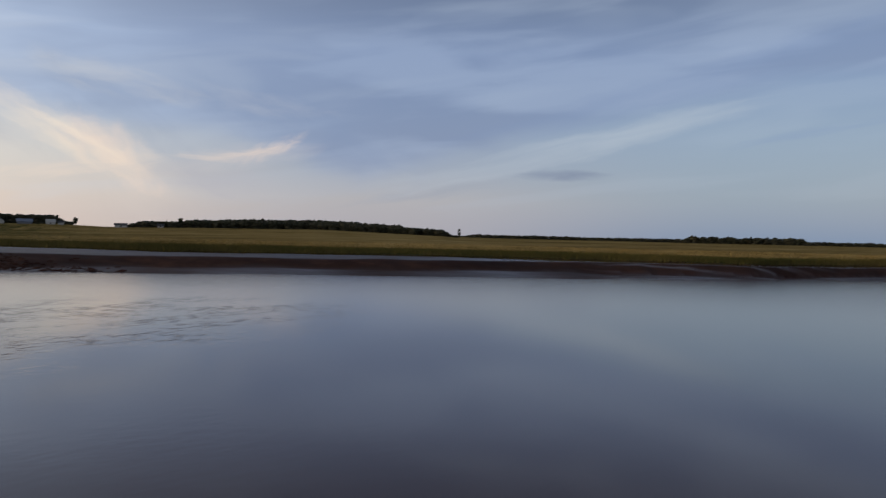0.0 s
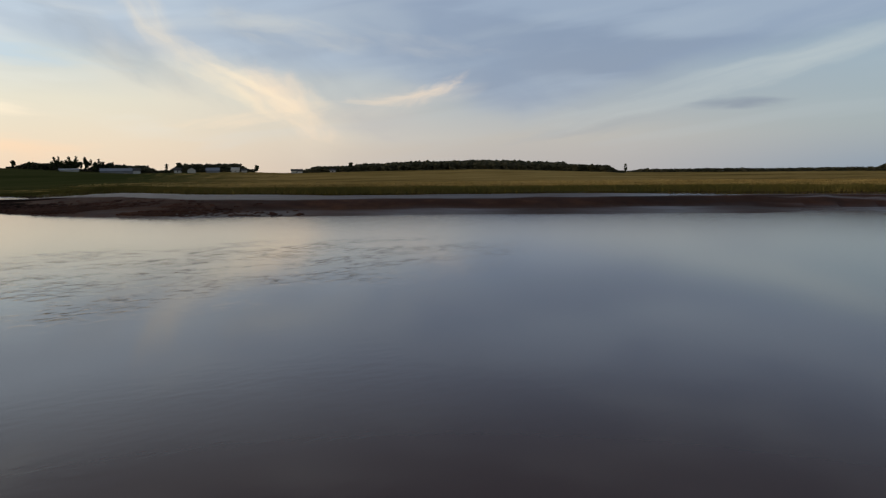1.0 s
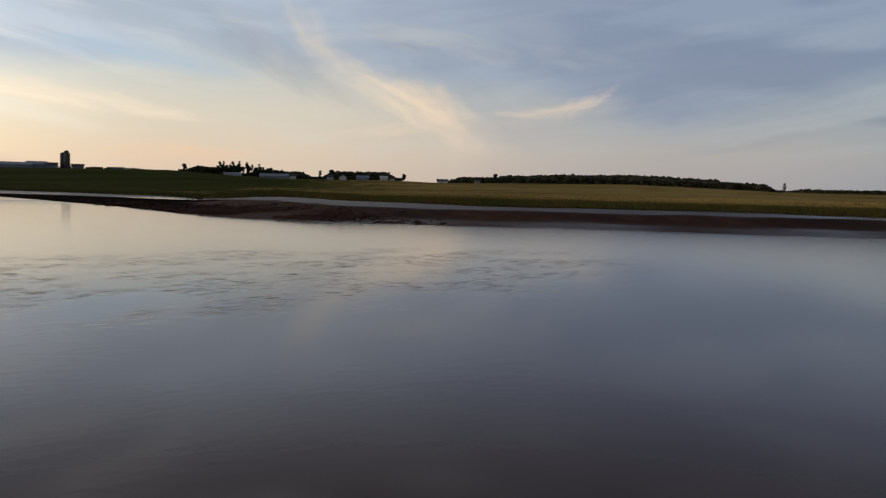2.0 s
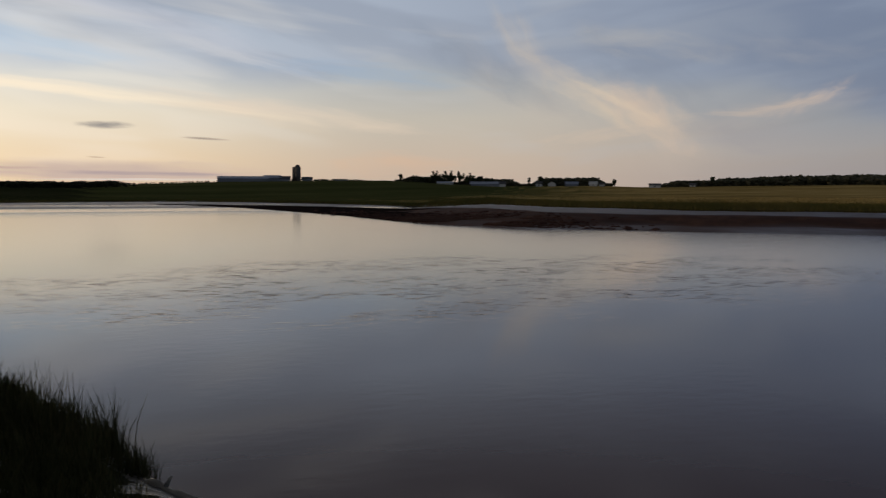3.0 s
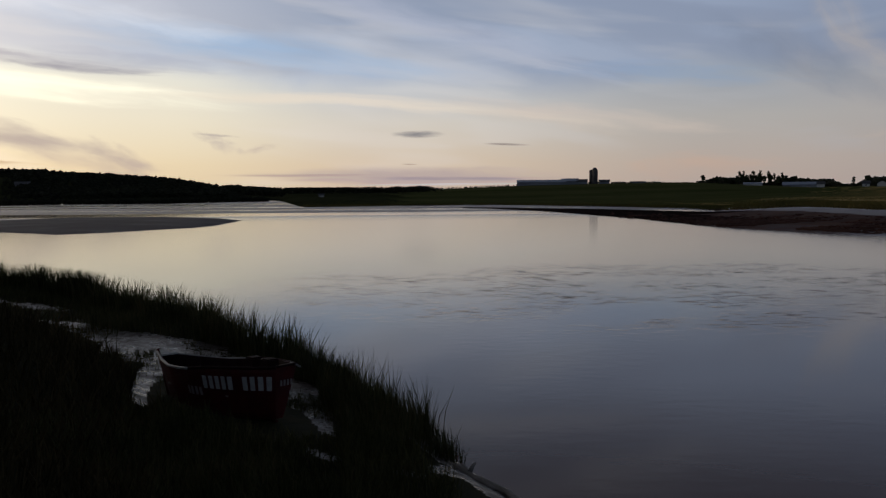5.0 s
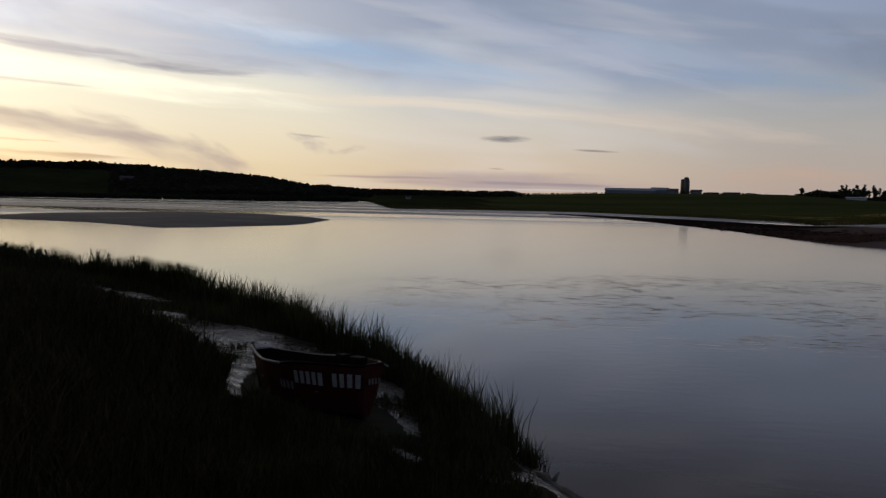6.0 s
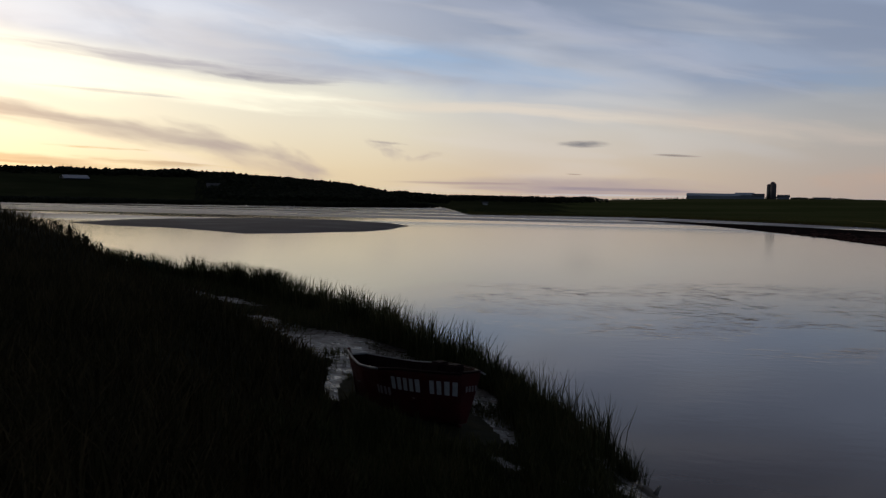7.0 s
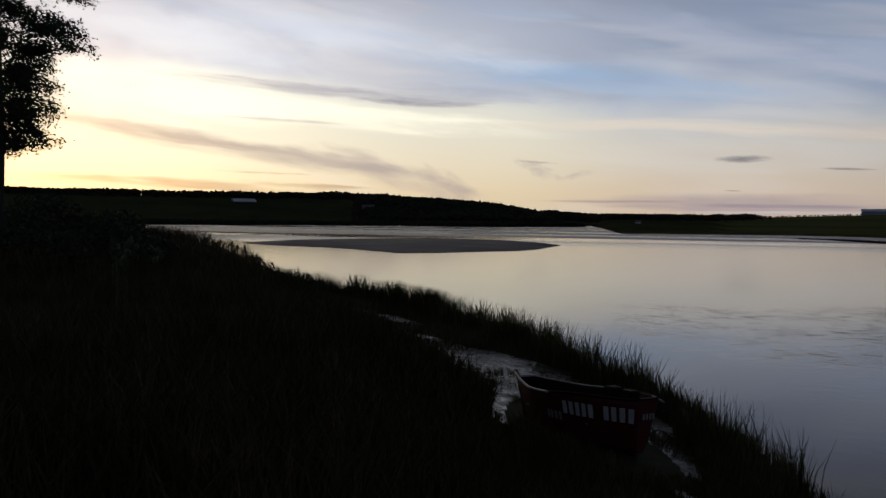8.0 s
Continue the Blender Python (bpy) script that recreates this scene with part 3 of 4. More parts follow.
# wet bare mud in the lane: (x, y, half width) along two runs and in single patches
LANE_RUNS = [[(-12.7, 21.0, 0.45), (-11.5, 20.4, 0.5), (-9.8, 19.4, 0.85), (-7.6, 18.0, 1.3), (-6.7, 16.3, 0.95), (-6.75, 14.6, 0.26), (-6.3, 13.2, 0.12),
              (-5.9, 12.4, 0.12)], [(-5.6, 15.9, 0.8), (-4.4, 15.2, 0.5), (-3.4, 13.9, 0.48), (-2.95, 12.7, 0.28), (-2.6, 11.7, 0.12)], [(-17.7, 25.8, 0.5), (-16.4, 25.2, 0.45)],
             [(-15.4, 24.7, 0.45), (-13.6, 23.9, 0.45)], [(-0.8, 11.0, 0.2), (-0.3, 11.2, 0.3)],
             [(-7.2, 18.0, 0.7), (-6.1, 17.4, 0.55), (-5.2, 16.8, 0.45)],
             [(-2.75, 10.75, 0.12), (-2.3, 10.5, 0.16)], [(-1.55, 10.3, 0.10), (-1.1, 10.35, 0.14)]]


def lane_bare(x, y):
    """Below 1 where the lane is bare wet mud."""
    best = np.full(np.shape(x), 9.0)
    for run in LANE_RUNS:
        for (ax, ay, aw), (bx, by, bw) in zip(run[:-1], run[1:]):
            ex, ey = bx - ax, by - ay
            k = np.clip(((x - ax) * ex + (y - ay) * ey) / (ex * ex + ey * ey), 0, 1)
            best = np.minimum(best, np.hypot(x - ax - k * ex, y - ay - k * ey) / (aw + (bw - aw) * k))
    return best + 0.4 * wave(x, y, 1.5, 24)


def cropped(x, y):
    """Short grass on the slope just above the lane: a factor for blade height."""
    d = np.hypot(x, y)
    near = np.minimum(lane_bare(x + x / d * 1.0, y + y / d * 1.0), lane_bare(x + x / d * 2.2, y + y / d * 2.2))
    return np.where(near < 1.1, 0.4, 1.0)


def bank_reach(x, y):
    """Inland distance with the closed lane counted as bank."""
    return near_land(x, y)[1]


def ground_z(x, y):
    x, y = np.asarray(x, float), np.asarray(y, float)
    return np.maximum(near_land(x, y)[0], far_land(x, y)[0])


def mesh_from(name, verts, faces, mats, index=None, shade=True):
    me = bpy.data.meshes.new(name)
    me.from_pydata(verts, [], faces)
    for mt in mats:
        me.materials.append(mt)
    if index is not None:
        me.polygons.foreach_set("material_index", np.asarray(index, np.int32))
    if shade:
        me.polygons.foreach_set("use_smooth", np.ones(len(me.polygons), bool))
    me.update()
    return me


def build_ground():
    azs = np.concatenate([np.arange(-92, 62, 0.22), np.arange(62, 268, 2.5)])
    rs = np.concatenate([[0.0], np.geomspace(0.6, 5, 40), np.geomspace(5.1, 34, 190), np.geomspace(34.6, 70, 40), np.geomspace(71.2, 460, 210), np.geomspace(468, 4600, 70)])
    A, Rr = np.meshgrid(np.radians(azs), rs)
    X, Y = -np.sin(A) * Rr, np.cos(A) * Rr
    zn, dn = near_land(X, Y)
    zf, az, r, df = far_land(X, Y)
    Z = np.maximum(zn, zf)
    na, nr = len(azs), len(rs)
    verts = np.stack([X.ravel(), Y.ravel(), Z.ravel()], 1)
    i, j = np.meshgrid(np.arange(nr - 1), np.arange(na), indexing="ij")
    j2 = (j + 1) % na
    faces = np.stack([i * na + j, (i + 1) * na + j, (i + 1) * na + j2, i * na + j2], -1).reshape(-1, 4)
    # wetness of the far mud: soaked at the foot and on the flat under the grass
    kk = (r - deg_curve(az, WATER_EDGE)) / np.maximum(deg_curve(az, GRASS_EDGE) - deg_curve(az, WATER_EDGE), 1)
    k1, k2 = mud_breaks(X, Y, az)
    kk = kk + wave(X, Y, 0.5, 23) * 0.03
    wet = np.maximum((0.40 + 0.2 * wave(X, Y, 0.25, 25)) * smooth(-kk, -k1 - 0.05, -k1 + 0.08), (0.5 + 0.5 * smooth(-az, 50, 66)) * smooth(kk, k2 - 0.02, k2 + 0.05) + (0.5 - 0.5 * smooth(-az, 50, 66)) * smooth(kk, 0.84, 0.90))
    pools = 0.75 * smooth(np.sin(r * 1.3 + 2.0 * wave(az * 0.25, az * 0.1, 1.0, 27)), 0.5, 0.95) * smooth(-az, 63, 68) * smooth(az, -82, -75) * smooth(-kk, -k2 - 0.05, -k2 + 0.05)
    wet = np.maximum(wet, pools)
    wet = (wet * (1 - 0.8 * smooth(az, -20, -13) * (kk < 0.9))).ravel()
    pick = (i * na + j).ravel()
    zn, zf, dn, df, az, r, z = (v.ravel()[pick] for v in (zn, zf, dn, df, az, r, Z))
    jag = wave(verts[pick, 0], verts[pick, 1], 0.35, 21)
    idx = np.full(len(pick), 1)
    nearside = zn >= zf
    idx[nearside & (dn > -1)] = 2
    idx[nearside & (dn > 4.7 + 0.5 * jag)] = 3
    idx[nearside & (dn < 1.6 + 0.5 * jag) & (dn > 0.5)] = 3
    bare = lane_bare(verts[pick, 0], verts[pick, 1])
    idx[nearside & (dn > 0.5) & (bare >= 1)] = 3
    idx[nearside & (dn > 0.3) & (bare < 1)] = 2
    farside = ~nearside
    idx[farside & (df > -0.4)] = 4
    idx[farside & (df > -0.4) & (df < 22 + 16 * jag)] = 5
    idx[farside & (df > 40 + 30 * jag) & (az > -26 + 6 * jag)] = 5
    idx[farside & (df > -0.4) & (az > -14 + 4 * jag)] = 5
    # darker pasture than the field from this bearing on, level ground and hill alike
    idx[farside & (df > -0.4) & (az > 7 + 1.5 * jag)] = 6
    idx[farside & (az > 16) & (r < 200)] = 7
    # darker mud on the low bar, chosen by bearing
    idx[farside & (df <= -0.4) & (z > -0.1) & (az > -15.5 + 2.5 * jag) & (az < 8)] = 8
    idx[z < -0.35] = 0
    me = mesh_from("ground", verts.tolist(), faces.tolist(), [BED, MUD, BANK_MUD, BACKLIT_TURF, MARSH, FIELD, DARK_PASTURE, SAND, DARK_MUD], idx)
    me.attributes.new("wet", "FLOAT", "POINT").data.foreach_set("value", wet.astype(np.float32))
    return tagged(new("ground", me), "grassy bank, tidal mud, marsh and fields under dusk light", "ground", kind="structure")


build_ground()


def build_water():
    n = 96
    ring = [(4500 * math.cos(2 * math.pi * k / n), 4500 * math.sin(2 * math.pi * k / n), 0.0) for k in range(n)]
    me = mesh_from("water", ring, [tuple(range(n))], [WATER], shade=False)
    return tagged(new("water", me), "calm brown tidal river reflecting the dusk sky", "water", kind="structure")


build_water()


# ======== grass ========
def blades(name, pos, height, width, lean, mats, index, face=None):
    """Tapered bent blades, one object; pos is n x 3, the rest n long."""
    n = len(pos)
    rng = np.random.RandomState(len(name) + n)
    a = rng.uniform(0, 2 * np.pi, n) if face is None else face
    side = np.stack([np.cos(a), np.sin(a), np.zeros(n)], 1) * (width / 2)[:, None]
    b = rng.uniform(0, 2 * np.pi, n)
    out = np.stack([np.cos(b), np.sin(b), np.zeros(n)], 1) * (lean * height)[:, None]
    up = np.array([0, 0, 1.0])
    p = np.asarray(pos)
    v = np.stack([p - side, p + side, p + side * 0.85 + out * 0.3 + up * (height * 0.55)[:, None],
                  p - side * 0.85 + out * 0.3 + up * (height * 0.55)[:, None], p + out + up * height[:, None]], 1).reshape(-1, 3)
    k = np.arange(n) * 5
    quads = np.stack([k, k + 1, k + 2, k + 3], 1).tolist()
    tris = np.stack([k + 3, k + 2, k + 4], 1).tolist()
    me = mesh_from(name, v.tolist(), quads + tris, mats, np.concatenate([index, index]))
    return new(name, me)


def along_shore(n, rng, start, end, lo, hi):
    """Random places between two inland distances along a stretch of the near shore."""
    seg = SHORE[start:end + 1]
    ln = np.hypot(*(seg[1:] - seg[:-1]).T)
    cum = np.concatenate([[0], np.cumsum(ln)])
    s = rng.uniform(0, cum[-1], n)
    k = np.clip(np.searchsorted(cum, s) - 1, 0, len(ln) - 1)
    d = (seg[1:] - seg[:-1])[k] / ln[k][:, None]
    q = seg[k] + d * (s - cum[k])[:, None]
    off = rng.uniform(lo, hi, n)
    return q + np.stack([-d[:, 1], d[:, 0]], 1) * off[:, None]


def build_reeds():
    rng = np.random.RandomState(4)
    tuft = along_shore(3900, rng, 8, 18, -0.1, 2.0)
    keep = wave(tuft[:, 0], tuft[:, 1], 0.8, 31) > -0.42
    tuft = tuft[keep]
    per = 26
    xy = np.repeat(tuft, per, 0) + rng.normal(0, 0.11, (len(tuft) * per, 2))
    h = np.repeat(rng.uniform(0.55, 1.1, len(tuft)) * (1 + 0.3 * wave(tuft[:, 0], tuft[:, 1], 0.9, 33)) * np.where(rng.rand(len(tuft)) < 0.25, 1.2, rng.uniform(0.45, 0.9, len(tuft))), per) * rng.uniform(0.45, 1.15, len(xy))
    d = inland(xy[:, 0], xy[:, 1])
    h = h * np.interp(xy[:, 1], [11.4, 12.2, 13.6, 17, 22], [0.4, 0.6, 0.9, 1.0, 1.28]) * (1 + 0.3 * wave(xy[:, 0], xy[:, 1], 0.55, 37))
    ok = (d > -0.35) & (d < 1.7 + 0.35 * wave(xy[:, 0], xy[:, 1], 0.9, 34)) & (lane_bare(xy[:, 0], xy[:, 1]) > 0.95)
    xy, h = xy[ok], np.clip(h[ok], 0.2, 1.35)
    z = ground_z(xy[:, 0], xy[:, 1])
    pos = np.column_stack([xy, z - 0.03])
    ob = blades("shore_reeds", pos, h, rng.uniform(0.016, 0.036, len(h)) * np.interp(xy[:, 1], [12, 18, 30], [0.55, 0.85, 1.6]), rng.uniform(0.04, 0.42, len(h)), [REED],
                np.zeros(len(h), int))
    tagged(ob, "dark green shore grass in tufts along the water", "grass", kind="stuff")


def build_bank_grass():
    rng = np.random.RandomState(5)
    n = 70000
    r = np.sqrt(rng.uniform(1.2 ** 2, 34 ** 2, n)) * rng.uniform(0.25, 1, n)
    a = np.radians(rng.uniform(-20, 75, n))
    x, y = -np.sin(a) * r, np.cos(a) * r
    d = bank_reach(x, y)
    ok = (d > 4.5 + 0.5 * wave(x, y, 0.9, 35)) & (r > 1.5) & (lane_bare(x, y) > 1.05)
    x, y, d = x[ok], y[ok], d[ok]
    r2, a2 = rng.uniform(17, 48, 26000), np.radians(rng.uniform(30, 64, 26000))
    x2, y2 = -np.sin(a2) * r2, np.cos(a2) * r2
    ok = bank_reach(x2, y2) > 4.4
    x, y = np.concatenate([x, x2[ok]]), np.concatenate([y, y2[ok]])
    h = rng.uniform(0.25, 0.6, len(x)) * (1 + 0.35 * wave(x, y, 0.7, 36)) * cropped(x, y)
    pos = np.column_stack([x, y, ground_z(x, y) - 0.03])
    ob = blades("bank_grass", pos, np.clip(h, 0.10, 0.9), rng.uniform(0.012, 0.03, len(h)), rng.uniform(0.1, 0.7, len(h)), [BACKLIT_BLADE],
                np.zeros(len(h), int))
    tagged(ob, "rough grass covering the river bank, coloured dark as backlit", "grass", kind="stuff")
    # sparse shoots in the wet lane
    p = np.concatenate([along_shore(7000, rng, 7, 16, 1.5, 4.9), np.column_stack([rng.uniform(-5.6, -0.6, 4200), rng.uniform(8.0, 14.2, 4200)])])
    bare = lane_bare(p[:, 0], p[:, 1])
    p = p[(bare > 0.98) | ((wave(p[:, 0], p[:, 1], 1.3, 38) > 0.12) & (bare > 0.15))]
    p = p[inland(p[:, 0], p[:, 1]) > 0.9]
    xy = np.repeat(p, 4, 0) + rng.normal(0, 0.1, (len(p) * 4, 2))
    bx, by = xy[:, 0] + 4.63, xy[:, 1] - 12.7
    along, across = bx * 0.86 - by * 0.51, bx * 0.51 + by * 0.86
    xy = xy[~((np.abs(along) < 2.2) & (np.abs(across) < 0.85))]
    h = rng.uniform(0.14, 0.42, len(xy)) * (1 + 0.35 * wave(xy[:, 0], xy[:, 1], 0.8, 44)) * cropped(xy[:, 0], xy[:, 1])
    pos = np.column_stack([xy, ground_z(xy[:, 0], xy[:, 1]) - 0.02])
    ob = blades("lane_shoots", pos, h, rng.uniform(0.01, 0.02, len(h)), rng.uniform(0.1, 0.5, len(h)), [REED], np.zeros(len(h), int))
    tagged(ob, "thin grass shoots standing in wet mud", "grass", kind="stuff")


def build_marsh_grass():
    rng = np.random.RandomState(6)
    n = 90000
    az = rng.uniform(-88, 14, n)
    re = deg_curve(az, GRASS_EDGE)
    off = np.where(rng.rand(n) < 0.45, rng.uniform(-0.8, 4, n), rng.uniform(0, 1, n) ** 1.5 * 110)
    r = re + off
    x, y = -np.sin(np.radians(az)) * r, np.cos(np.radians(az)) * r
    zf, _, _, d = far_land(x, y)
    ok = d > -0.6
    x, y, zf, az, d = x[ok], y[ok], zf[ok], az[ok], d[ok]
    h = rng.uniform(0.3, 0.75, len(x)) * (1 + 0.3 * wave(x, y, 0.15, 41)) * np.where(az > -16, 0.5, 1) * np.where(d > 12, 0.6, 1.05)
    pos = np.column_stack([x, y, zf - 0.05])
    green = (az + 8 * wave(x, y, 0.05, 42) > -22) | (d < 20.0 + 16.0 * wave(x, y, 0.07, 43))
    ob = blades("marsh_grass", pos, h, rng.uniform(0.05, 0.15, len(h)), rng.uniform(0.05, 0.5, len(h)), [DRY, OLIVE],
                green.astype(int), face=np.radians(az) + rng.normal(0, 0.4, len(h)))
    tagged(ob, "golden and green marsh grass beyond the mud", "grass", kind="stuff")


build_reeds()
build_bank_grass()
build_marsh_grass()


# ======== woods and trees ========
def icosphere(sub):
    bm = bmesh.new()
    bmesh.ops.create_icosphere(bm, subdivisions=sub, radius=1)
    v = np.array([p.co[:] for p in bm.verts])
    f = [[q.index for q in t.verts] for t in bm.faces]
    bm.free()
    return v, np.array(f)


BALL, BALL_F = icosphere(1)


def clumps(name, centres, sizes, seed, mat):
    """Many small uneven leaf clumps as one mesh."""
    rng = np.random.RandomState(seed)
    n, k = len(centres), len(BALL)
    v = BALL[None] * rng.uniform(0.6, 1.3, (n, k, 1)) * np.asarray(sizes)[:, None, :] + np.asarray(centres)[:, None, :]
    f = (BALL_F[None] + (np.arange(n) * k)[:, None, None]).reshape(-1, 3)
    return mesh_from(name, v.reshape(-1, 3).tolist(), f.tolist(), [mat], shade=False)


def build_woods(name, label, seed, belts, mat=WOODS):
    """belts: (az0, az1, r0, r1, height, trees); small r0 and r1 count from the far shore."""
    rng = np.random.RandomState(seed)
    cs, ss = [], []
    for a0, a1, r0, r1, h, n in belts:
        az, r = rng.uniform(a0, a1, n), rng.uniform(r0, r1, n)
        if r1 < 50:
            r = r + deg_curve(az, GRASS_EDGE)
        x, y = -np.sin(np.radians(az)) * r, np.cos(np.radians(az)) * r
        edge = np.clip(np.minimum(az - a0, a1 - az) / 1.2, 0.35, 1)
        hh = h * rng.uniform(0.72, 1.0, n) * edge * (1 + 0.16 * wave(x, y, 0.03, seed))
        z = ground_z(x, y)
        for part_k in range(7):
            f = (0.08, 0.28, 0.42, 0.54, 0.63, 0.70, 0.76)[part_k]
            w = hh * (0.34, 0.33, 0.31, 0.29, 0.26, 0.23, 0.18)[part_k] * rng.uniform(0.7, 1.2, n)
            cs.append(np.column_stack([x + rng.normal(0, 0.14, n) * hh, y + rng.normal(0, 0.14, n) * hh, z + hh * (f + rng.normal(0, 0.03, n))]))
            ss.append(np.column_stack([w, w, hh * 0.14 * rng.uniform(0.7, 1.2, n)]))
    me = clumps(name, np.concatenate(cs), np.concatenate(ss), seed, mat)
    return tagged(new(name, me), label, "woods", kind="stuff")


build_woods("hill_woods", "dark mixed woods on a low hill beyond the marsh", 61,
            [(-55, -32, 590, 690, 6.2, 2600), (-52, -35, 640, 760, 8.4, 2400)])
build_woods("far_treeline", "thin far line of trees across the marsh", 62,
            [(-84, -55, 1080, 1200, 6.0, 1500), (-79.3, -70, 1000, 1060, 9.0, 260), (-90, -79, 1100, 1200, 5.0, 160)])
build_woods("ridge_woods", "woods along the ridge upstream, coloured near black as backlit", 63,
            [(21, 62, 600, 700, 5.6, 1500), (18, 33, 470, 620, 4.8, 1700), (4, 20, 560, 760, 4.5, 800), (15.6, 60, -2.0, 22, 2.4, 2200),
             (-3, 6, 700, 760, 1.6, 120)], RIDGE_BACKLIT)
build_woods("farm_grove", "dark trees sheltering a distant farmstead", 64,
            [(-29.0, -23.0, 690, 735, 8.8, 700), (-23.0, -17.8, 700, 745, 7.8, 560), (-17.9, -13.6, 705, 745, 5.8, 360), (-8.9, -7.9, 690, 700, 5.0, 46), (-9.4, -8.3, 694, 704, 3.4, 40), (-8.6, -5.2, 712, 730, 3.0, 90), (-12.0, -9.4, 712, 730, 1.8, 90),
             (-33.6, -31.6, 600, 640, 4.0, 40)])


def build_clods():
    rng = np.random.RandomState(12)
    n = 3200
    az = np.clip(rng.normal(-18.5, 4.2, n), -32, -8)
    rw, rb = deg_curve(az, WATER_EDGE), deg_curve(az, GRASS_EDGE)
    r = rw + (rb - rw) * np.abs(rng.normal(0.03, 0.12, n)) + 1.0
    x, y = -np.sin(np.radians(az)) * r, np.cos(np.radians(az)) * r
    ok = wave(x, y, 0.16, 51) > -0.7
    x, y = x[ok], y[ok]
    w = rng.uniform(0.06, 0.30, len(x)) * (1 + 0.5 * wave(x, y, 0.4, 52))
    me = clumps("mud_clods", np.column_stack([x, y, ground_z(x, y) + 0.01]), np.column_stack([w * 1.5, w, w * 0.5]), 13, MUD)
    tagged(new("mud_clods", me), "lumpy red-brown mud clods along the water's edge", "mud", kind="stuff")


build_clods()


def part(name, bm, mat, parent, label=""):
    me = bpy.data.meshes.new(name)
    bm.to_mesh(me)
    bm.free()
    me.materials.append(mat)
    ob = new(name, me)
    ob.parent = parent
    if label:
        tagged(ob, label)
    return ob


def thing(name, m, label, category, group=""):
    ob = new(name)
    ob.empty_display_size = 0.3
    ob.matrix_world = m
    return tagged(ob, label, category, group)


def box(x0, x1, y0, y1, z0, z1, bevel=0.0, bm=None):
    bm = bm or bmesh.new()
    vs = [bm.verts.new(p) for p in ((x0, y0, z0), (x1, y0, z0), (x1, y1, z0), (x0, y1, z0),
                                    (x0, y0, z1), (x1, y0, z1), (x1, y1, z1), (x0, y1, z1))]
    fs = [bm.faces.new([vs[i] for i in f]) for f in ((3, 2, 1, 0), (4, 5, 6, 7), (0, 1, 5, 4), (1, 2, 6, 5), (2, 3, 7, 6), (3, 0, 4, 7))]
    if bevel:
        es = list({e for f in fs for e in f.edges})
        bmesh.ops.bevel(bm, geom=es, offset=bevel, segments=2, affect="EDGES")
    return bm


def tube(points, radii, sides=8, bm=None):
    """A tapered tube through points."""
    bm = bm or bmesh.new()
    rings = []
    for i, (p, r) in enumerate(zip(points, radii)):
        a = Vector(points[max(0, i - 1)])
        c = Vector(points[min(len(points) - 1, i + 1)])
        q = (c - a).to_track_quat("Z", "Y")
        rings.append([bm.verts.new(Vector(p) + q @ Vector((r * math.cos(2 * math.pi * k / sides), r * math.sin(2 * math.pi * k / sides), 0)))
                      for k in range(sides)])
    for a, c in zip(rings[:-1], rings[1:]):
        for k in range(sides):
            bm.faces.new((a[k], a[(k + 1) % sides], c[(k + 1) % sides], c[k]))
    bm.faces.new(rings[0][::-1])
    bm.faces.new(rings[-1])
    for f in bm.faces:
        f.smooth = True
    return bm


def polar(az, r, z=None):
    x, y = -math.sin(radians(az)) * r, math.cos(radians(az)) * r
    return x, y, float(ground_z(x, y)) if z is None else z


def far_tree(az, r, h, spread, seed, bare=0.18, label="small dark tree beside a distant farm"):
    rng = np.random.RandomState(seed)
    x, y, z = polar(az, r)
    t = thing("tree", pose(x, y, z), label, "tree", "trees by the farm")
    part("trunk", tube([(0, 0, -0.3), (0.05 * h, 0, h * 0.5), (0, 0, h * 0.92)], [h * 0.035, h * 0.028, h * 0.012], 6), BARK, t)
    n = 40
    u = bare + (1 - bare) * rng.uniform(0, 1, n) ** 0.7
    rad = spread * np.sin(np.pi * np.clip((u - bare) / (1 - bare) * 0.72 + 0.1, 0, 1)) * rng.uniform(0.2, 1, n)
    a = rng.uniform(0, 6.28, n)
    c = np.column_stack([np.cos(a) * rad, np.sin(a) * rad, u * h])
    s = rng.uniform(0.16, 0.32, (n, 1)) * spread * np.array([[1.2, 1.2, 1.0]]) + 0.15
    ob = new("crown", clumps("crown", c, s, seed + 1, LEAF))
    ob.parent = t
    return t


k = 0
for az_t, h_t, w_t in ((-16.2, 6.6, 1.6), (-16.5, 8.0, 1.8), (-16.8, 7.8, 2.0), (-17.05, 8.6, 1.8), (-17.35, 7.6, 2.0), (-17.6, 9.4, 1.9), (-18.2, 9.0, 1.9), (-18.75, 6.8, 2.2),
                       (-19.2, 7.8, 2.4), (-19.6, 6.8, 2.4), (-20.2, 6.6, 2.4), (-14.0, 6.0, 1.9), (-14.9, 5.2, 2.2), (-15.5, 4.8, 2.0), (-29.15, 5.6, 2.0), (-35.7, 6.4, 2.0),
                       (-55.1, 6.5, 1.2), (-24.0, 8.0, 2.4), (-23.2, 7.0, 1.6), (-16.35, 10.4, 1.3), (-16.6, 10.8, 1.2), (-17.2, 11.2, 1.4), (-17.65, 11.6, 1.3), (-18.15, 11.4, 1.2), (-18.5, 9.6, 1.1), (-19.0, 10.2, 1.3)):
    far_tree(az_t, 600 if az_t < -33 else 690, h_t, w_t, 100 + k, 0.42 if h_t > 9.5 else 0.18)
    k += 1
pick = np.random.RandomState(9)
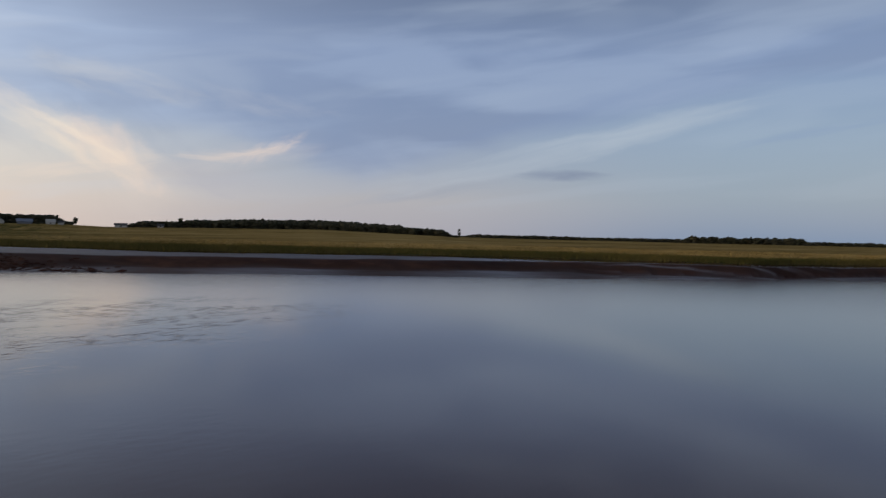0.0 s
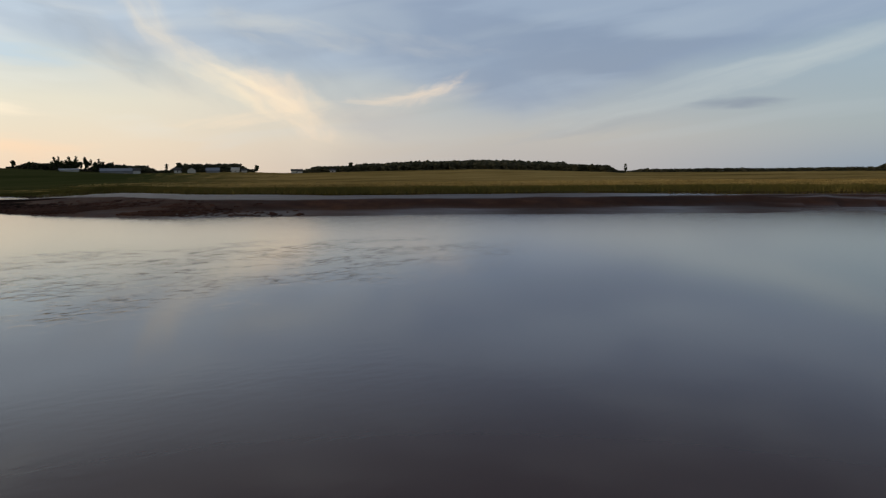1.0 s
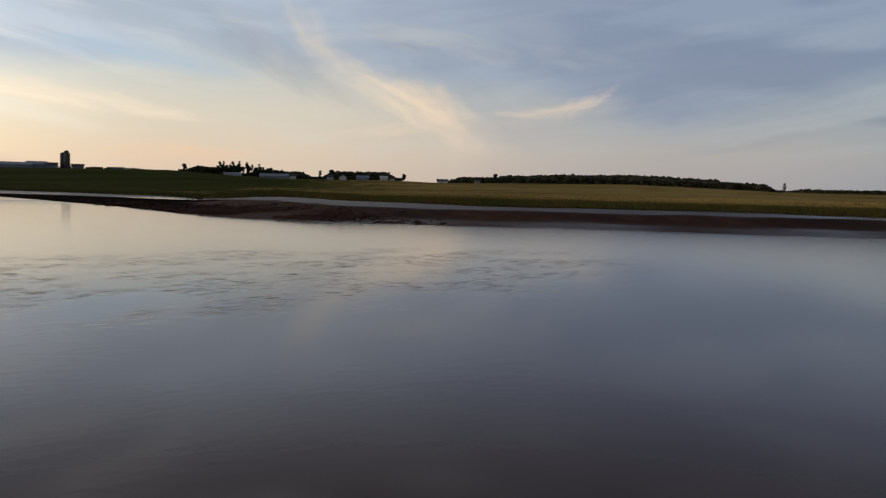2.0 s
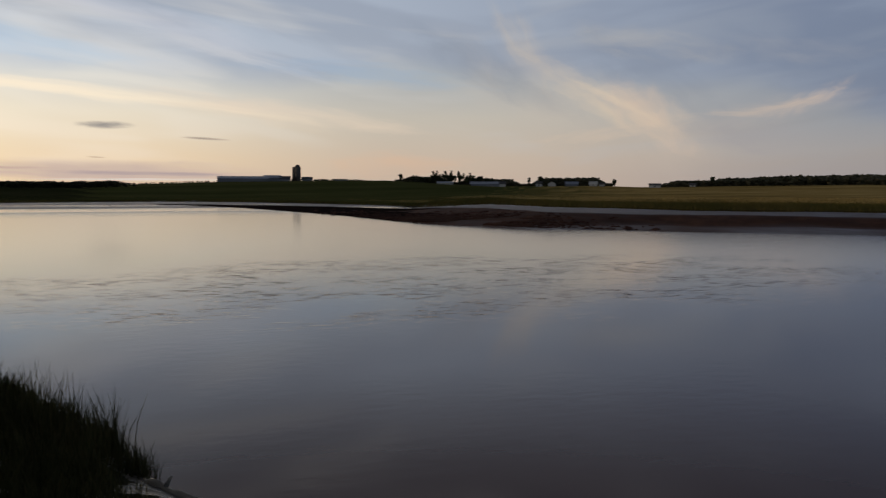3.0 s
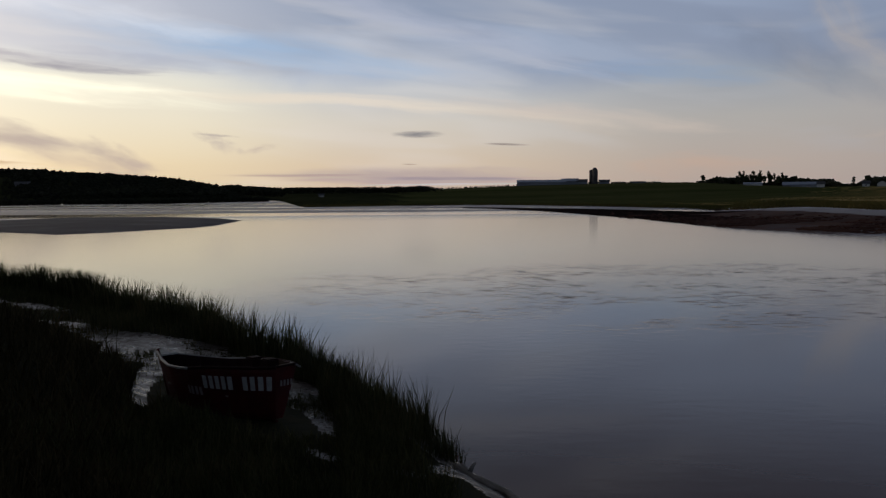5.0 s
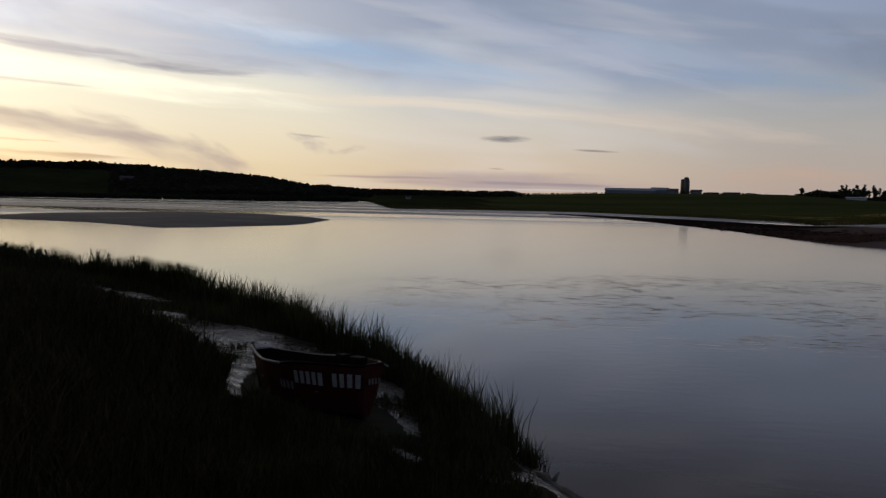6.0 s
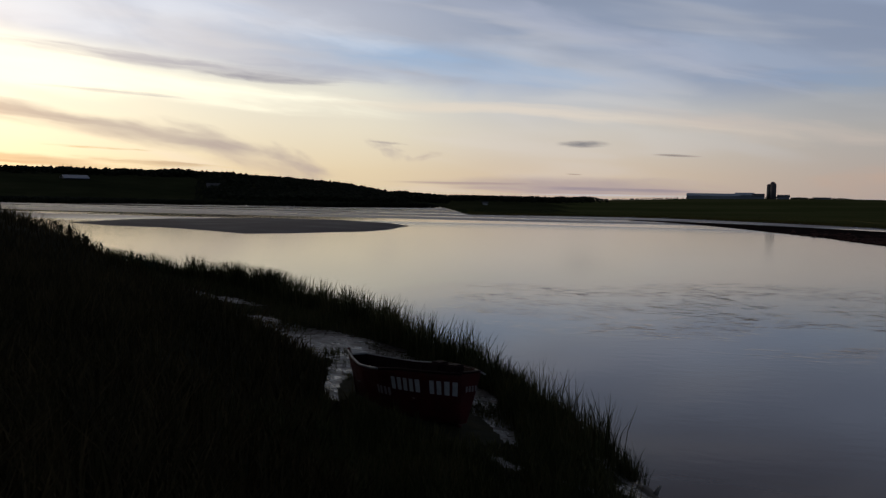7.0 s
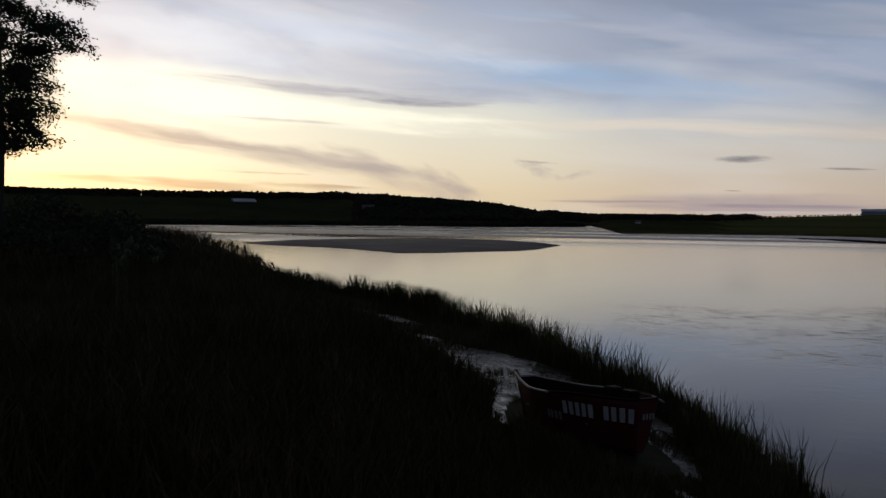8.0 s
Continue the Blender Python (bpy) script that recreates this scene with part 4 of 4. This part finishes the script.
for i in range(16):
    far_tree(float(pick.uniform(-20.6, -15.9)), float(pick.uniform(692, 704)), float(pick.uniform(5.4, 8.4)), float(pick.uniform(1.3, 2.2)), 140 + i, float(pick.uniform(0.2, 0.5)))


# ======== distant buildings ========
def gable_house(az, r, length, depth, wall_h, roof_h, wall_mat, roof_mat, label, name="house", category="house", turn=0.0, windows=3, group="farm buildings"):
    x, y, z = polar(az, r)
    t = thing(name, pose(x, y, z - 0.3, 0, 0, az + turn), label, category, group)
    a, b = length / 2, depth / 2
    bm = bmesh.new()
    pts = [(-b, 0), (b, 0), (b, wall_h), (0, wall_h + roof_h), (-b, wall_h)]
    e0 = [bm.verts.new((-a, p, q)) for p, q in pts]
    e1 = [bm.verts.new((a, p, q)) for p, q in pts]
    bm.faces.new(e0[::-1])
    bm.faces.new(e1)
    for i in range(5):
        bm.faces.new((e0[i], e0[(i + 1) % 5], e1[(i + 1) % 5], e1[i]))
    bmesh.ops.recalc_face_normals(bm, faces=bm.faces)
    wall = part("wall", bm, wall_mat, t)
    bm = bmesh.new()
    o, th = 0.4, 0.22
    for s in (-1, 1):
        slope = roof_h / b
        vs = []
        for xx in (-a - o, a + o):
            for yy, zz in ((0, wall_h + roof_h + 0.05), (s * (b + o), wall_h - slope * o + 0.05)):
                vs.append(bm.verts.new((xx, yy, zz)))
                vs.append(bm.verts.new((xx, yy, zz + th)))
        for f in ((0, 2, 6, 4), (1, 5, 7, 3), (0, 1, 3, 2), (4, 6, 7, 5), (2, 3, 7, 6), (0, 4, 5, 1)):
            bm.faces.new([vs[i] for i in f])
    bmesh.ops.recalc_face_normals(bm, faces=bm.faces)
    part("roof", bm, roof_mat, t)
    for i in range(windows):
        cx = -a + length * (i + 0.5) / windows
        part("window", box(cx - 0.5, cx + 0.5, -b - 0.06, -b + 0.02, wall_h * 0.35, wall_h * 0.75), PANE, wall)
    return t


def silo(az, r, dia, h, label):
    x, y, z = polar(az, r)
    t = thing("silo", pose(x, y, z - 0.3), label, "silo", "farm silos")
    body = part("body", tube([(0, 0, 0), (0, 0, h * 0.5), (0, 0, h)], [dia / 2] * 3, 20), SILO, t)
    n = 5
    part("dome", tube([(0, 0, h + dia * 0.42 * math.sin(i / n * 1.5)) for i in range(n + 1)],
                      [dia / 2 * 1.02 * math.cos(i / n * 1.5) + 0.02 for i in range(n + 1)], 20), DARK_ROOF, t)
    part("chute", box(dia / 2 - 0.1, dia / 2 + 0.6, -0.4, 0.4, 0, h * 0.96), SILO, t)
    for i in range(1, 5):
        zz = h * i / 5
        part("hoop", tube([(0, 0, zz), (0, 0, zz + 0.12)], [dia / 2 + 0.05] * 2, 20), DARK_ROOF, body)
    return t


gable_house(-3.0, 690, 41, 16, 2.6, 1.9, BARN_WALL, METAL_ROOF, "long low barn with a blue-grey metal roof", "barn", "barn", windows=0)
gable_house(-5.0, 700, 14, 14, 3.2, 2.0, BARN_WALL, METAL_ROOF, "blue-grey barn wing beside the long barn", "barn", "barn", windows=0)
gable_house(-5.85, 696, 9, 9, 2.4, 1.9, BARN_WALL, DARK_ROOF, "dark low shed beside two silos", "shed", "shed", windows=0)
gable_house(-7.4, 705, 9, 9, 2.2, 1.4, BARN_WALL, DARK_ROOF, "grey farm shed by the silos", "shed", "shed", windows=0)
gable_house(-9.7, 712, 13, 10, 1.0, 0.7, BARN_WALL, DARK_ROOF, "low grey shed on the field's rim", "shed", "shed", windows=0)
silo(-6.74, 695, 3.9, 12.6, "tall dark round farm silo with domed top")
silo(-6.52, 699, 3.9, 11.0, "dark silo close beside a taller one")
gable_house(-17.2, 640, 13, 8, 1.4, 0.8, WHITE_WALL, METAL_ROOF, "long low white farm building", "shed", "shed", windows=0)
gable_house(-20.2, 640, 26, 12, 1.9, 1.8, BARN_WALL, METAL_ROOF, "long grey-blue barn with a white gable", "barn", "barn", windows=0)
gable_house(-21.3, 636, 5, 6, 2.6, 1.6, WHITE_WALL, DARK_ROOF, "small white annex beside a barn", "shed", "shed", windows=0)
gable_house(-23.9, 650, 5, 6, 2.4, 1.8, WHITE_WALL, DARK_ROOF, "white farmhouse among dark trees", windows=1)
gable_house(-24.8, 645, 5, 6, 2.4, 1.8, WHITE_WALL, DARK_ROOF, "white farmhouse among dark trees", windows=1, turn=90)
gable_house(-26.2, 655, 10, 8, 2.0, 1.8, BARN_WALL, METAL_ROOF, "blue-roofed barn among trees", "barn", "barn", windows=0)
gable_house(-27.7, 640, 6, 6, 2.0, 1.8, WHITE_WALL, WHITE_WALL, "white house with pale roof at the grove's end", windows=1)
gable_house(-28.3, 640, 4, 5, 1.8, 1.0, WHITE_WALL, DARK_ROOF, "small white outbuilding by a house", "shed", "shed", windows=0)
gable_house(-31.9, 590, 8, 6, 2.0, 1.0, WHITE_WALL, DARK_ROOF, "white bungalow beside the woods", windows=1)
gable_house(-34.4, 585, 4, 5, 1.6, 1.0, WHITE_WALL, DARK_ROOF, "small pale cottage before the woods", windows=1)
gable_house(40.5, 572, 15, 11, 0.5, 2.0, DARK_ROOF, METAL_ROOF, "barn with pale blue roof on the dark hillside", "barn", "barn", windows=0, turn=14)
gable_house(31.8, 540, 8, 7, 2.2, 1.6, SILO, DARK_ROOF, "dim dark farmhouse on the hillside", windows=1)
gable_house(12.7, 470, 3.0, 3.4, 1.1, 0.7, WHITE_WALL, DARK_ROOF, "small white hut on the far shore", "shed", "shed", windows=0)


# ======== the boat ========
STERN, STEM = Vector((-3.35, 11.94)), Vector((-6.13, 13.58))
BOAT_L = (STEM - STERN).length
BOAT_AZ = math.degrees(math.atan2(STEM.y - STERN.y, STEM.x - STERN.x))


def hull_half(s, t):
    """Half-beam at station s (0 stern, 1 stem), t from chine 0 to rail 1: a dory with a narrow stern board."""
    top = np.interp(s, [0, 0.1, 0.25, 0.5, 0.7, 0.85, 0.95, 1], [0.22, 0.38, 0.53, 0.62, 0.50, 0.28, 0.105, 0.03])
    low = np.interp(s, [0, 0.1, 0.25, 0.5, 0.7, 0.85, 0.95, 1], [0.07, 0.18, 0.30, 0.38, 0.30, 0.16, 0.05, 0.02])
    return low + (top - low) * (t ** 0.85)


def hull_base(s):
    return float(np.interp(s, [0, 0.3, 0.7, 1], [0.06, 0.0, 0.0, 0.08]))


def hull_rail(s):
    return float(np.interp(s, [0, 0.12, 0.3, 0.4, 0.5, 0.6, 0.7, 0.88, 1], [0.91, 0.89, 0.86, 0.83, 0.78, 0.75, 0.74, 0.77, 0.83]))


def hull_point(s, t, side, inset=0.0):
    x = s * BOAT_L + 0.34 * (t - 1) * s ** 5 - 0.14 * (t - 1) * (1 - s) ** 5
    zb = hull_base(s)
    return Vector((x, side * max(0.0, float(hull_half(s, t)) - inset), zb + (hull_rail(s) - zb) * t))


def build_boat():
    gx, gy = STERN
    mx, my = (STERN + STEM) / 2
    gz = float(ground_z(mx, my))
    boat = thing("rowing_boat", pose(gx, gy, gz - 0.04, 3, 0.4, BOAT_AZ), "dark red wooden dory with white lettering aground on mud", "boat")
    S = [i / 36 for i in range(37)]
    T = [i / 8 for i in range(9)]
    for skin, mat, label in (("hull", RED, "worn red painted hull"), ("inner_planking", INNER, "dark inner planking")):
        bm = bmesh.new()
        cap = 0.985 if skin == "inner_planking" else 1.0
        inset = 0.03 if skin == "inner_planking" else 0.0
        grid = {sd: [[bm.verts.new(hull_point(min(s, cap), t, sd, inset) + Vector((0, 0, inset * (1 - t)))) for t in T] for s in S] for sd in (-1, 1)}
        for sd in (-1, 1):
            for i in range(36):
                for j in range(8):
                    bm.faces.new((grid[sd][i][j], grid[sd][i + 1][j], grid[sd][i + 1][j + 1], grid[sd][i][j + 1]))
        for i in range(36):
            bm.faces.new((grid[-1][i][0], grid[1][i][0], grid[1][i + 1][0], grid[-1][i + 1][0]))
        for j in range(8):
            bm.faces.new((grid[-1][0][j], grid[-1][0][j + 1], grid[1][0][j + 1], grid[1][0][j]))
            bm.faces.new((grid[-1][36][j], grid[1][36][j], grid[1][36][j + 1], grid[-1][36][j + 1]))
        if skin == "hull":
            for sd in (-1, 1):
                rim = [bm.verts.new(hull_point(min(s, 0.985), 1, sd, 0.028)) for s in S]
                for i in range(36):
                    bm.faces.new((grid[sd][i][8], grid[sd][i + 1][8], rim[i + 1], rim[i]))
        bmesh.ops.remove_doubles(bm, verts=bm.verts, dist=1e-5)
        bmesh.ops.recalc_face_normals(bm, faces=bm.faces)
        for f in bm.faces:
            f.smooth = abs(f.normal.x) < 0.75
        skin_part = part(skin, bm, mat, boat, label)
        if skin == "hull":
            hull = skin_part
    # rub rails: pale towards the bow, red towards the stern
    for sd in (-1, 1):
        fore = [hull_point(s, 1, sd, -0.012) + Vector((0, 0, -0.005)) for s in np.linspace(0.50, 0.985, 18)]
        aft = [hull_point(s, 1, sd, -0.012) + Vector((0, 0, -0.005)) for s in np.linspace(0.0, 0.49, 16)]
        part("rub_rail", tube(fore, [0.022] * 18, 8), PALE, boat, "weathered white rub rail")
        part("stern_rail", tube(aft, [0.022] * 16, 8), INNER, boat)
    part("stern_cap", box(-0.03, 0.05, -0.21, 0.21, 0.905, 0.935, 0.008), INNER, boat)
    part("stem_post", tube([(BOAT_L - 0.32, 0, 0.06), (BOAT_L - 0.17, 0, 0.46), (BOAT_L + 0.01, 0, 0.86)], [0.035, 0.035, 0.04], 8), RED, boat)
    bm = bmesh.new()
    tri = [hull_point(0.9, 1, -1, 0.02), hull_point(0.9, 1, 1, 0.02), Vector((BOAT_L - 0.02, 0, 0.83))]
    lo = [bm.verts.new(q + Vector((0, 0, 0.0))) for q in tri]
    hi = [bm.verts.new(q + Vector((0, 0, 0.03))) for q in tri]
    bm.faces.new(lo[::-1])
    bm.faces.new(hi)
    for i in range(3):
        bm.faces.new((lo[i], lo[(i + 1) % 3], hi[(i + 1) % 3], hi[i]))
    part("breasthook", bm, PALE, boat, "pale wooden breasthook at the bow")
    part("keel", box(0.2, BOAT_L - 0.25, -0.03, 0.03, -0.05, 0.02, 0.006), RED, boat)
    for s in (0.3, 0.52, 0.74):
        w = float(hull_half(s, 0.6)) - 0.04
        part("thwart", box(s * BOAT_L - 0.11, s * BOAT_L + 0.11, -w, w, 0.37, 0.40, 0.006), PLANK, boat, "grey wooden thwart")
    for s in np.linspace(0.1, 0.88, 8):
        for sd in (-1, 1):
            part("frame_rib", tube([hull_point(s, t, sd, 0.045) for t in (0.02, 0.3, 0.65, 0.96)], [0.016] * 4, 6), INNER, boat)
    part("engine_box", box(0.30 * BOAT_L - 0.12, 0.30 * BOAT_L + 0.12, -0.34, -0.08, 0.03, 0.93, 0.03), INNER, boat, "dark engine box standing above the rail")
    part("stern_locker", box(0.15 * BOAT_L - 0.1, 0.15 * BOAT_L + 0.12, -0.22, 0.02, 0.12, 0.96, 0.02), INNER, boat, "dark stern locker")
    part("tiller", tube([(-0.14, -0.16, 0.89), (-0.02, -0.18, 0.91), (0.12, -0.2, 0.93)], [0.016, 0.016, 0.013], 8), PALE, boat, "pale wooden tiller")

    # lettering as plain bars on both bows, and the number's bars lower and further aft
    def bar(s0, s1, t0, t1, side):
        bm = bmesh.new()
        rows = []
        for dz in (0.003, 0.009):
            rows.append([[bm.verts.new(hull_point(s, t, side, -dz)) for t in (t0(s), t1(s))] for s in (s0, (s0 + s1) / 2, s1)])
        for g in rows:
            for i in range(2):
                bm.faces.new((g[i][0], g[i + 1][0], g[i + 1][1], g[i][1]))
        lo, hi = rows
        rim_l = [lo[0][0], lo[1][0], lo[2][0], lo[2][1], lo[1][1], lo[0][1]]
        rim_h = [hi[0][0], hi[1][0], hi[2][0], hi[2][1], hi[1][1], hi[0][1]]
        for i in range(6):
            bm.faces.new((rim_l[i], rim_l[(i + 1) % 6], rim_h[(i + 1) % 6], rim_h[i]))
        bmesh.ops.recalc_face_normals(bm, faces=bm.faces)
        return bm

    def level(h0, h1):
        return lambda s: (float(np.interp(s, [0.05, 0.4], [h0, h1])) - hull_base(s)) / (hull_rail(s) - hull_base(s))

    for side in (-1, 1):
        for i in range(10):
            if i == 5:
                continue
            s0 = 0.414 - i * 0.0412
            part("letter_bar", bar(s0 - 0.025, s0, level(0.525, 0.475), level(0.755, 0.685), side), LETTER, hull)
        for i in range(4):
            s0 = 0.535 - i * 0.029
            part("number_bar", bar(s0 - 0.016, s0, level(0.45, 0.34), level(0.60, 0.48), side), FADED, hull)
    for i in range(4):
        y0 = -0.13 + i * 0.07
        part("port_bar", box(0.005, 0.02, y0, y0 + 0.03, 0.60, 0.69), FADED, boat)
    return boat


build_boat()


# ======== near shore things ========
def build_log():
    x, y = -0.12, 10.98
    t = thing("driftwood_log", pose(x, y, 0.05, 0, 3, -48), "bleached driftwood log at the water's edge", "log")
    pts = [(-0.85 + 0.17 * i, 0.03 * math.sin(i * 1.3), 0.02 * math.sin(i * 2.1)) for i in range(11)]
    rad = [0.048 + 0.012 * math.sin(i * 1.7) + 0.014 * (1 - i / 10) for i in range(11)]
    part("trunk", tube(pts, rad, 12), DRIFT, t)
    part("branch_stub", tube([(-0.5, 0.02, 0.03), (-0.56, 0.12, 0.08), (-0.6, 0.2, 0.1)], [0.04, 0.03, 0.02], 8), DRIFT, t)


build_log()


def build_bank_tree(az, r, h, seed):
    """A leafy tree: tapered trunk, limbs, and leaves in many small sprays."""
    rng = np.random.RandomState(seed)
    x, y, z = polar(az, r)
    t = thing("tree", pose(x, y, z), "dark leafy tree standing on the river bank", "tree")
    part("trunk", tube([(0, 0, -0.3), (0.06, 0.02, h * 0.3), (-0.05, 0.05, h * 0.65), (0.02, 0, h * 0.97)],
                       [0.095, 0.08, 0.05, 0.012], 10), BARK, t)
    leaf_c, leaf_s = [], []
    for i in range(50):
        u = 0.28 + 0.69 * i / 49
        a = i * 2.4 + rng.uniform(-0.4, 0.4)
        ln = (2.05 * math.sin(math.pi * min(1, (u - 0.16) / 0.9)) ** 0.8 + 0.3) * rng.uniform(0.62, 0.98)
        p0 = Vector((0, 0, h * u))
        d = Vector((math.cos(a), math.sin(a), rng.uniform(0.0, 0.35)))
        pts = [p0, p0 + d * ln * 0.5 + Vector((0, 0, 0.08 * ln)), p0 + d * ln + Vector((0, 0, -0.05 * ln))]
        part("limb", tube(pts, [0.05 * (1.15 - u), 0.03 * (1.15 - u), 0.008], 6), BARK, t)
        for q in range(int(10 + ln * 13)):
            f = rng.uniform(0.25, 1.05)
            base = pts[0].lerp(pts[1], min(1, f * 2)) if f < 0.5 else pts[1].lerp(pts[2], f * 2 - 1)
            leaf_c.append(np.array(base) + rng.normal(0, 0.17, 3) * np.array([1, 1, 0.7]))
    c = np.array(leaf_c)
    n, per = len(c), 54
    cc = np.repeat(c, per, 0) + rng.normal(0, 0.125, (n * per, 3)) * np.array([1, 1, 0.7])
    m = len(cc)
    u = rng.normal(0, 1, (m, 3))
    u /= np.linalg.norm(u, axis=1)[:, None]
    w = np.cross(u, rng.normal(0, 1, (m, 3)))
    w /= np.linalg.norm(w, axis=1)[:, None]
    ln = rng.uniform(0.026, 0.052, (m, 1))
    v = np.stack([cc - u * ln, cc + w * ln * 0.55, cc + u * ln, cc - w * ln * 0.55], 1).reshape(-1, 3)
    k4 = np.arange(m) * 4
    me = mesh_from("crown", v.tolist(), np.stack([k4, k4 + 1, k4 + 2, k4 + 3], 1).tolist(), [LEAF], shade=False)
    ob = new("crown", me)
    ob.parent = t
    return t


build_bank_tree(56.9, 24.0, 9.5, 77)


def build_shrub(az, r, h, w, seed):
    """A bramble-like bush: stems and many small leaves."""
    rng = np.random.RandomState(seed)
    x, y, z = polar(az, r)
    t = thing("shrub", pose(x, y, z - 0.05), "dark leafy shrub on the bank top", "shrub", "shrubs on the bank")
    n = 9
    tips = []
    for i in range(n):
        a, q = rng.uniform(0, 6.28), rng.uniform(0.2, 1)
        tip = Vector((math.cos(a) * w * q, math.sin(a) * w * q, h * rng.uniform(0.6, 1.0) * (1 - 0.35 * q)))
        part("stem", tube([(0, 0, -0.1), tip * 0.5 + Vector((0, 0, 0.15 * h)), tip], [0.02, 0.014, 0.005], 5), BARK, t)
        tips.append(tip)
    m = 2600
    d = rng.normal(0, 1, (m, 3))
    d[:, 2] = np.abs(d[:, 2])
    d /= np.linalg.norm(d, axis=1)[:, None]
    cc = d * np.array([w, w, h]) * (rng.uniform(0.35, 1.0, (m, 1)) ** 0.6) * (1 + 0.25 * wave(d[:, 0] * 4, d[:, 1] * 4 + d[:, 2] * 3, 1.0, seed))[:, None]
    u = rng.normal(0, 1, (m, 3))
    u /= np.linalg.norm(u, axis=1)[:, None]
    v2 = np.cross(u, rng.normal(0, 1, (m, 3)))
    v2 /= np.linalg.norm(v2, axis=1)[:, None]
    ln = rng.uniform(0.04, 0.09, (m, 1))
    v = np.stack([cc - u * ln, cc + v2 * ln * 0.55, cc + u * ln, cc - v2 * ln * 0.55], 1).reshape(-1, 3)
    k4 = np.arange(m) * 4
    ob = new("foliage", mesh_from("foliage", v.tolist(), np.stack([k4, k4 + 1, k4 + 2, k4 + 3], 1).tolist(), [LEAF], shade=False))
    ob.parent = t


for i, (az_s, r_s, h_s, w_s) in enumerate(((48.4, 26.5, 0.9, 1.0), (49.8, 25, 1.3, 1.2), (51.6, 26, 1.35, 1.3), (53.6, 24, 1.3, 1.3), (55.6, 25.5, 1.4, 1.3),
                                           (57.6, 24, 1.4, 1.3), (60.0, 25, 1.4, 1.4), (50.5, 28, 1.5, 1.3), (54.6, 28, 1.6, 1.4))):
    build_shrub(az_s, r_s, h_s * 0.7, w_s, 300 + i)


def build_weeds():
    """Dark seed heads on stalks along the bank's rim."""
    rng = np.random.RandomState(8)
    n = 44
    az, r = np.where(np.arange(n) < 29, rng.uniform(36.0, 38.4, n), rng.uniform(38.4, 43, n)), rng.uniform(32, 36.5, n)
    h = np.where(az < 38.4, rng.uniform(0.5, 0.85, n), rng.uniform(0.3, 0.55, n))
    az[:7], r[:7], h[:7] = rng.uniform(48.5, 52, 7), rng.uniform(11, 14, 7), rng.uniform(1.0, 1.5, 7)
    x, y = -np.sin(np.radians(az)) * r, np.cos(np.radians(az)) * r
    z = ground_z(x, y)
    v, f = [], []
    for i in range(n):
        k = len(v)
        v += [(x[i] - 0.012, y[i], z[i]), (x[i] + 0.012, y[i], z[i]), (x[i] + 0.01, y[i] + 0.02, z[i] + h[i]), (x[i] - 0.01, y[i] + 0.02, z[i] + h[i])]
        f.append((k, k + 1, k + 2, k + 3))
        for q in range(3):
            c = np.array([x[i] + rng.normal(0, 0.03), y[i] + rng.normal(0, 0.03), z[i] + h[i] - 0.07 * q])
            k = len(v)
            v += [tuple(c + b * np.array([0.05, 0.05, 0.075]) * rng.uniform(0.6, 1.2)) for b in BALL]
            f += [tuple(int(e) + k for e in t) for t in BALL_F]
    ob = new("bank_weeds", mesh_from("bank_weeds", v, f, [LEAF], shade=False))
    tagged(ob, "dark weed stalks with seed heads on the bank", "weeds", kind="stuff")


build_weeds()
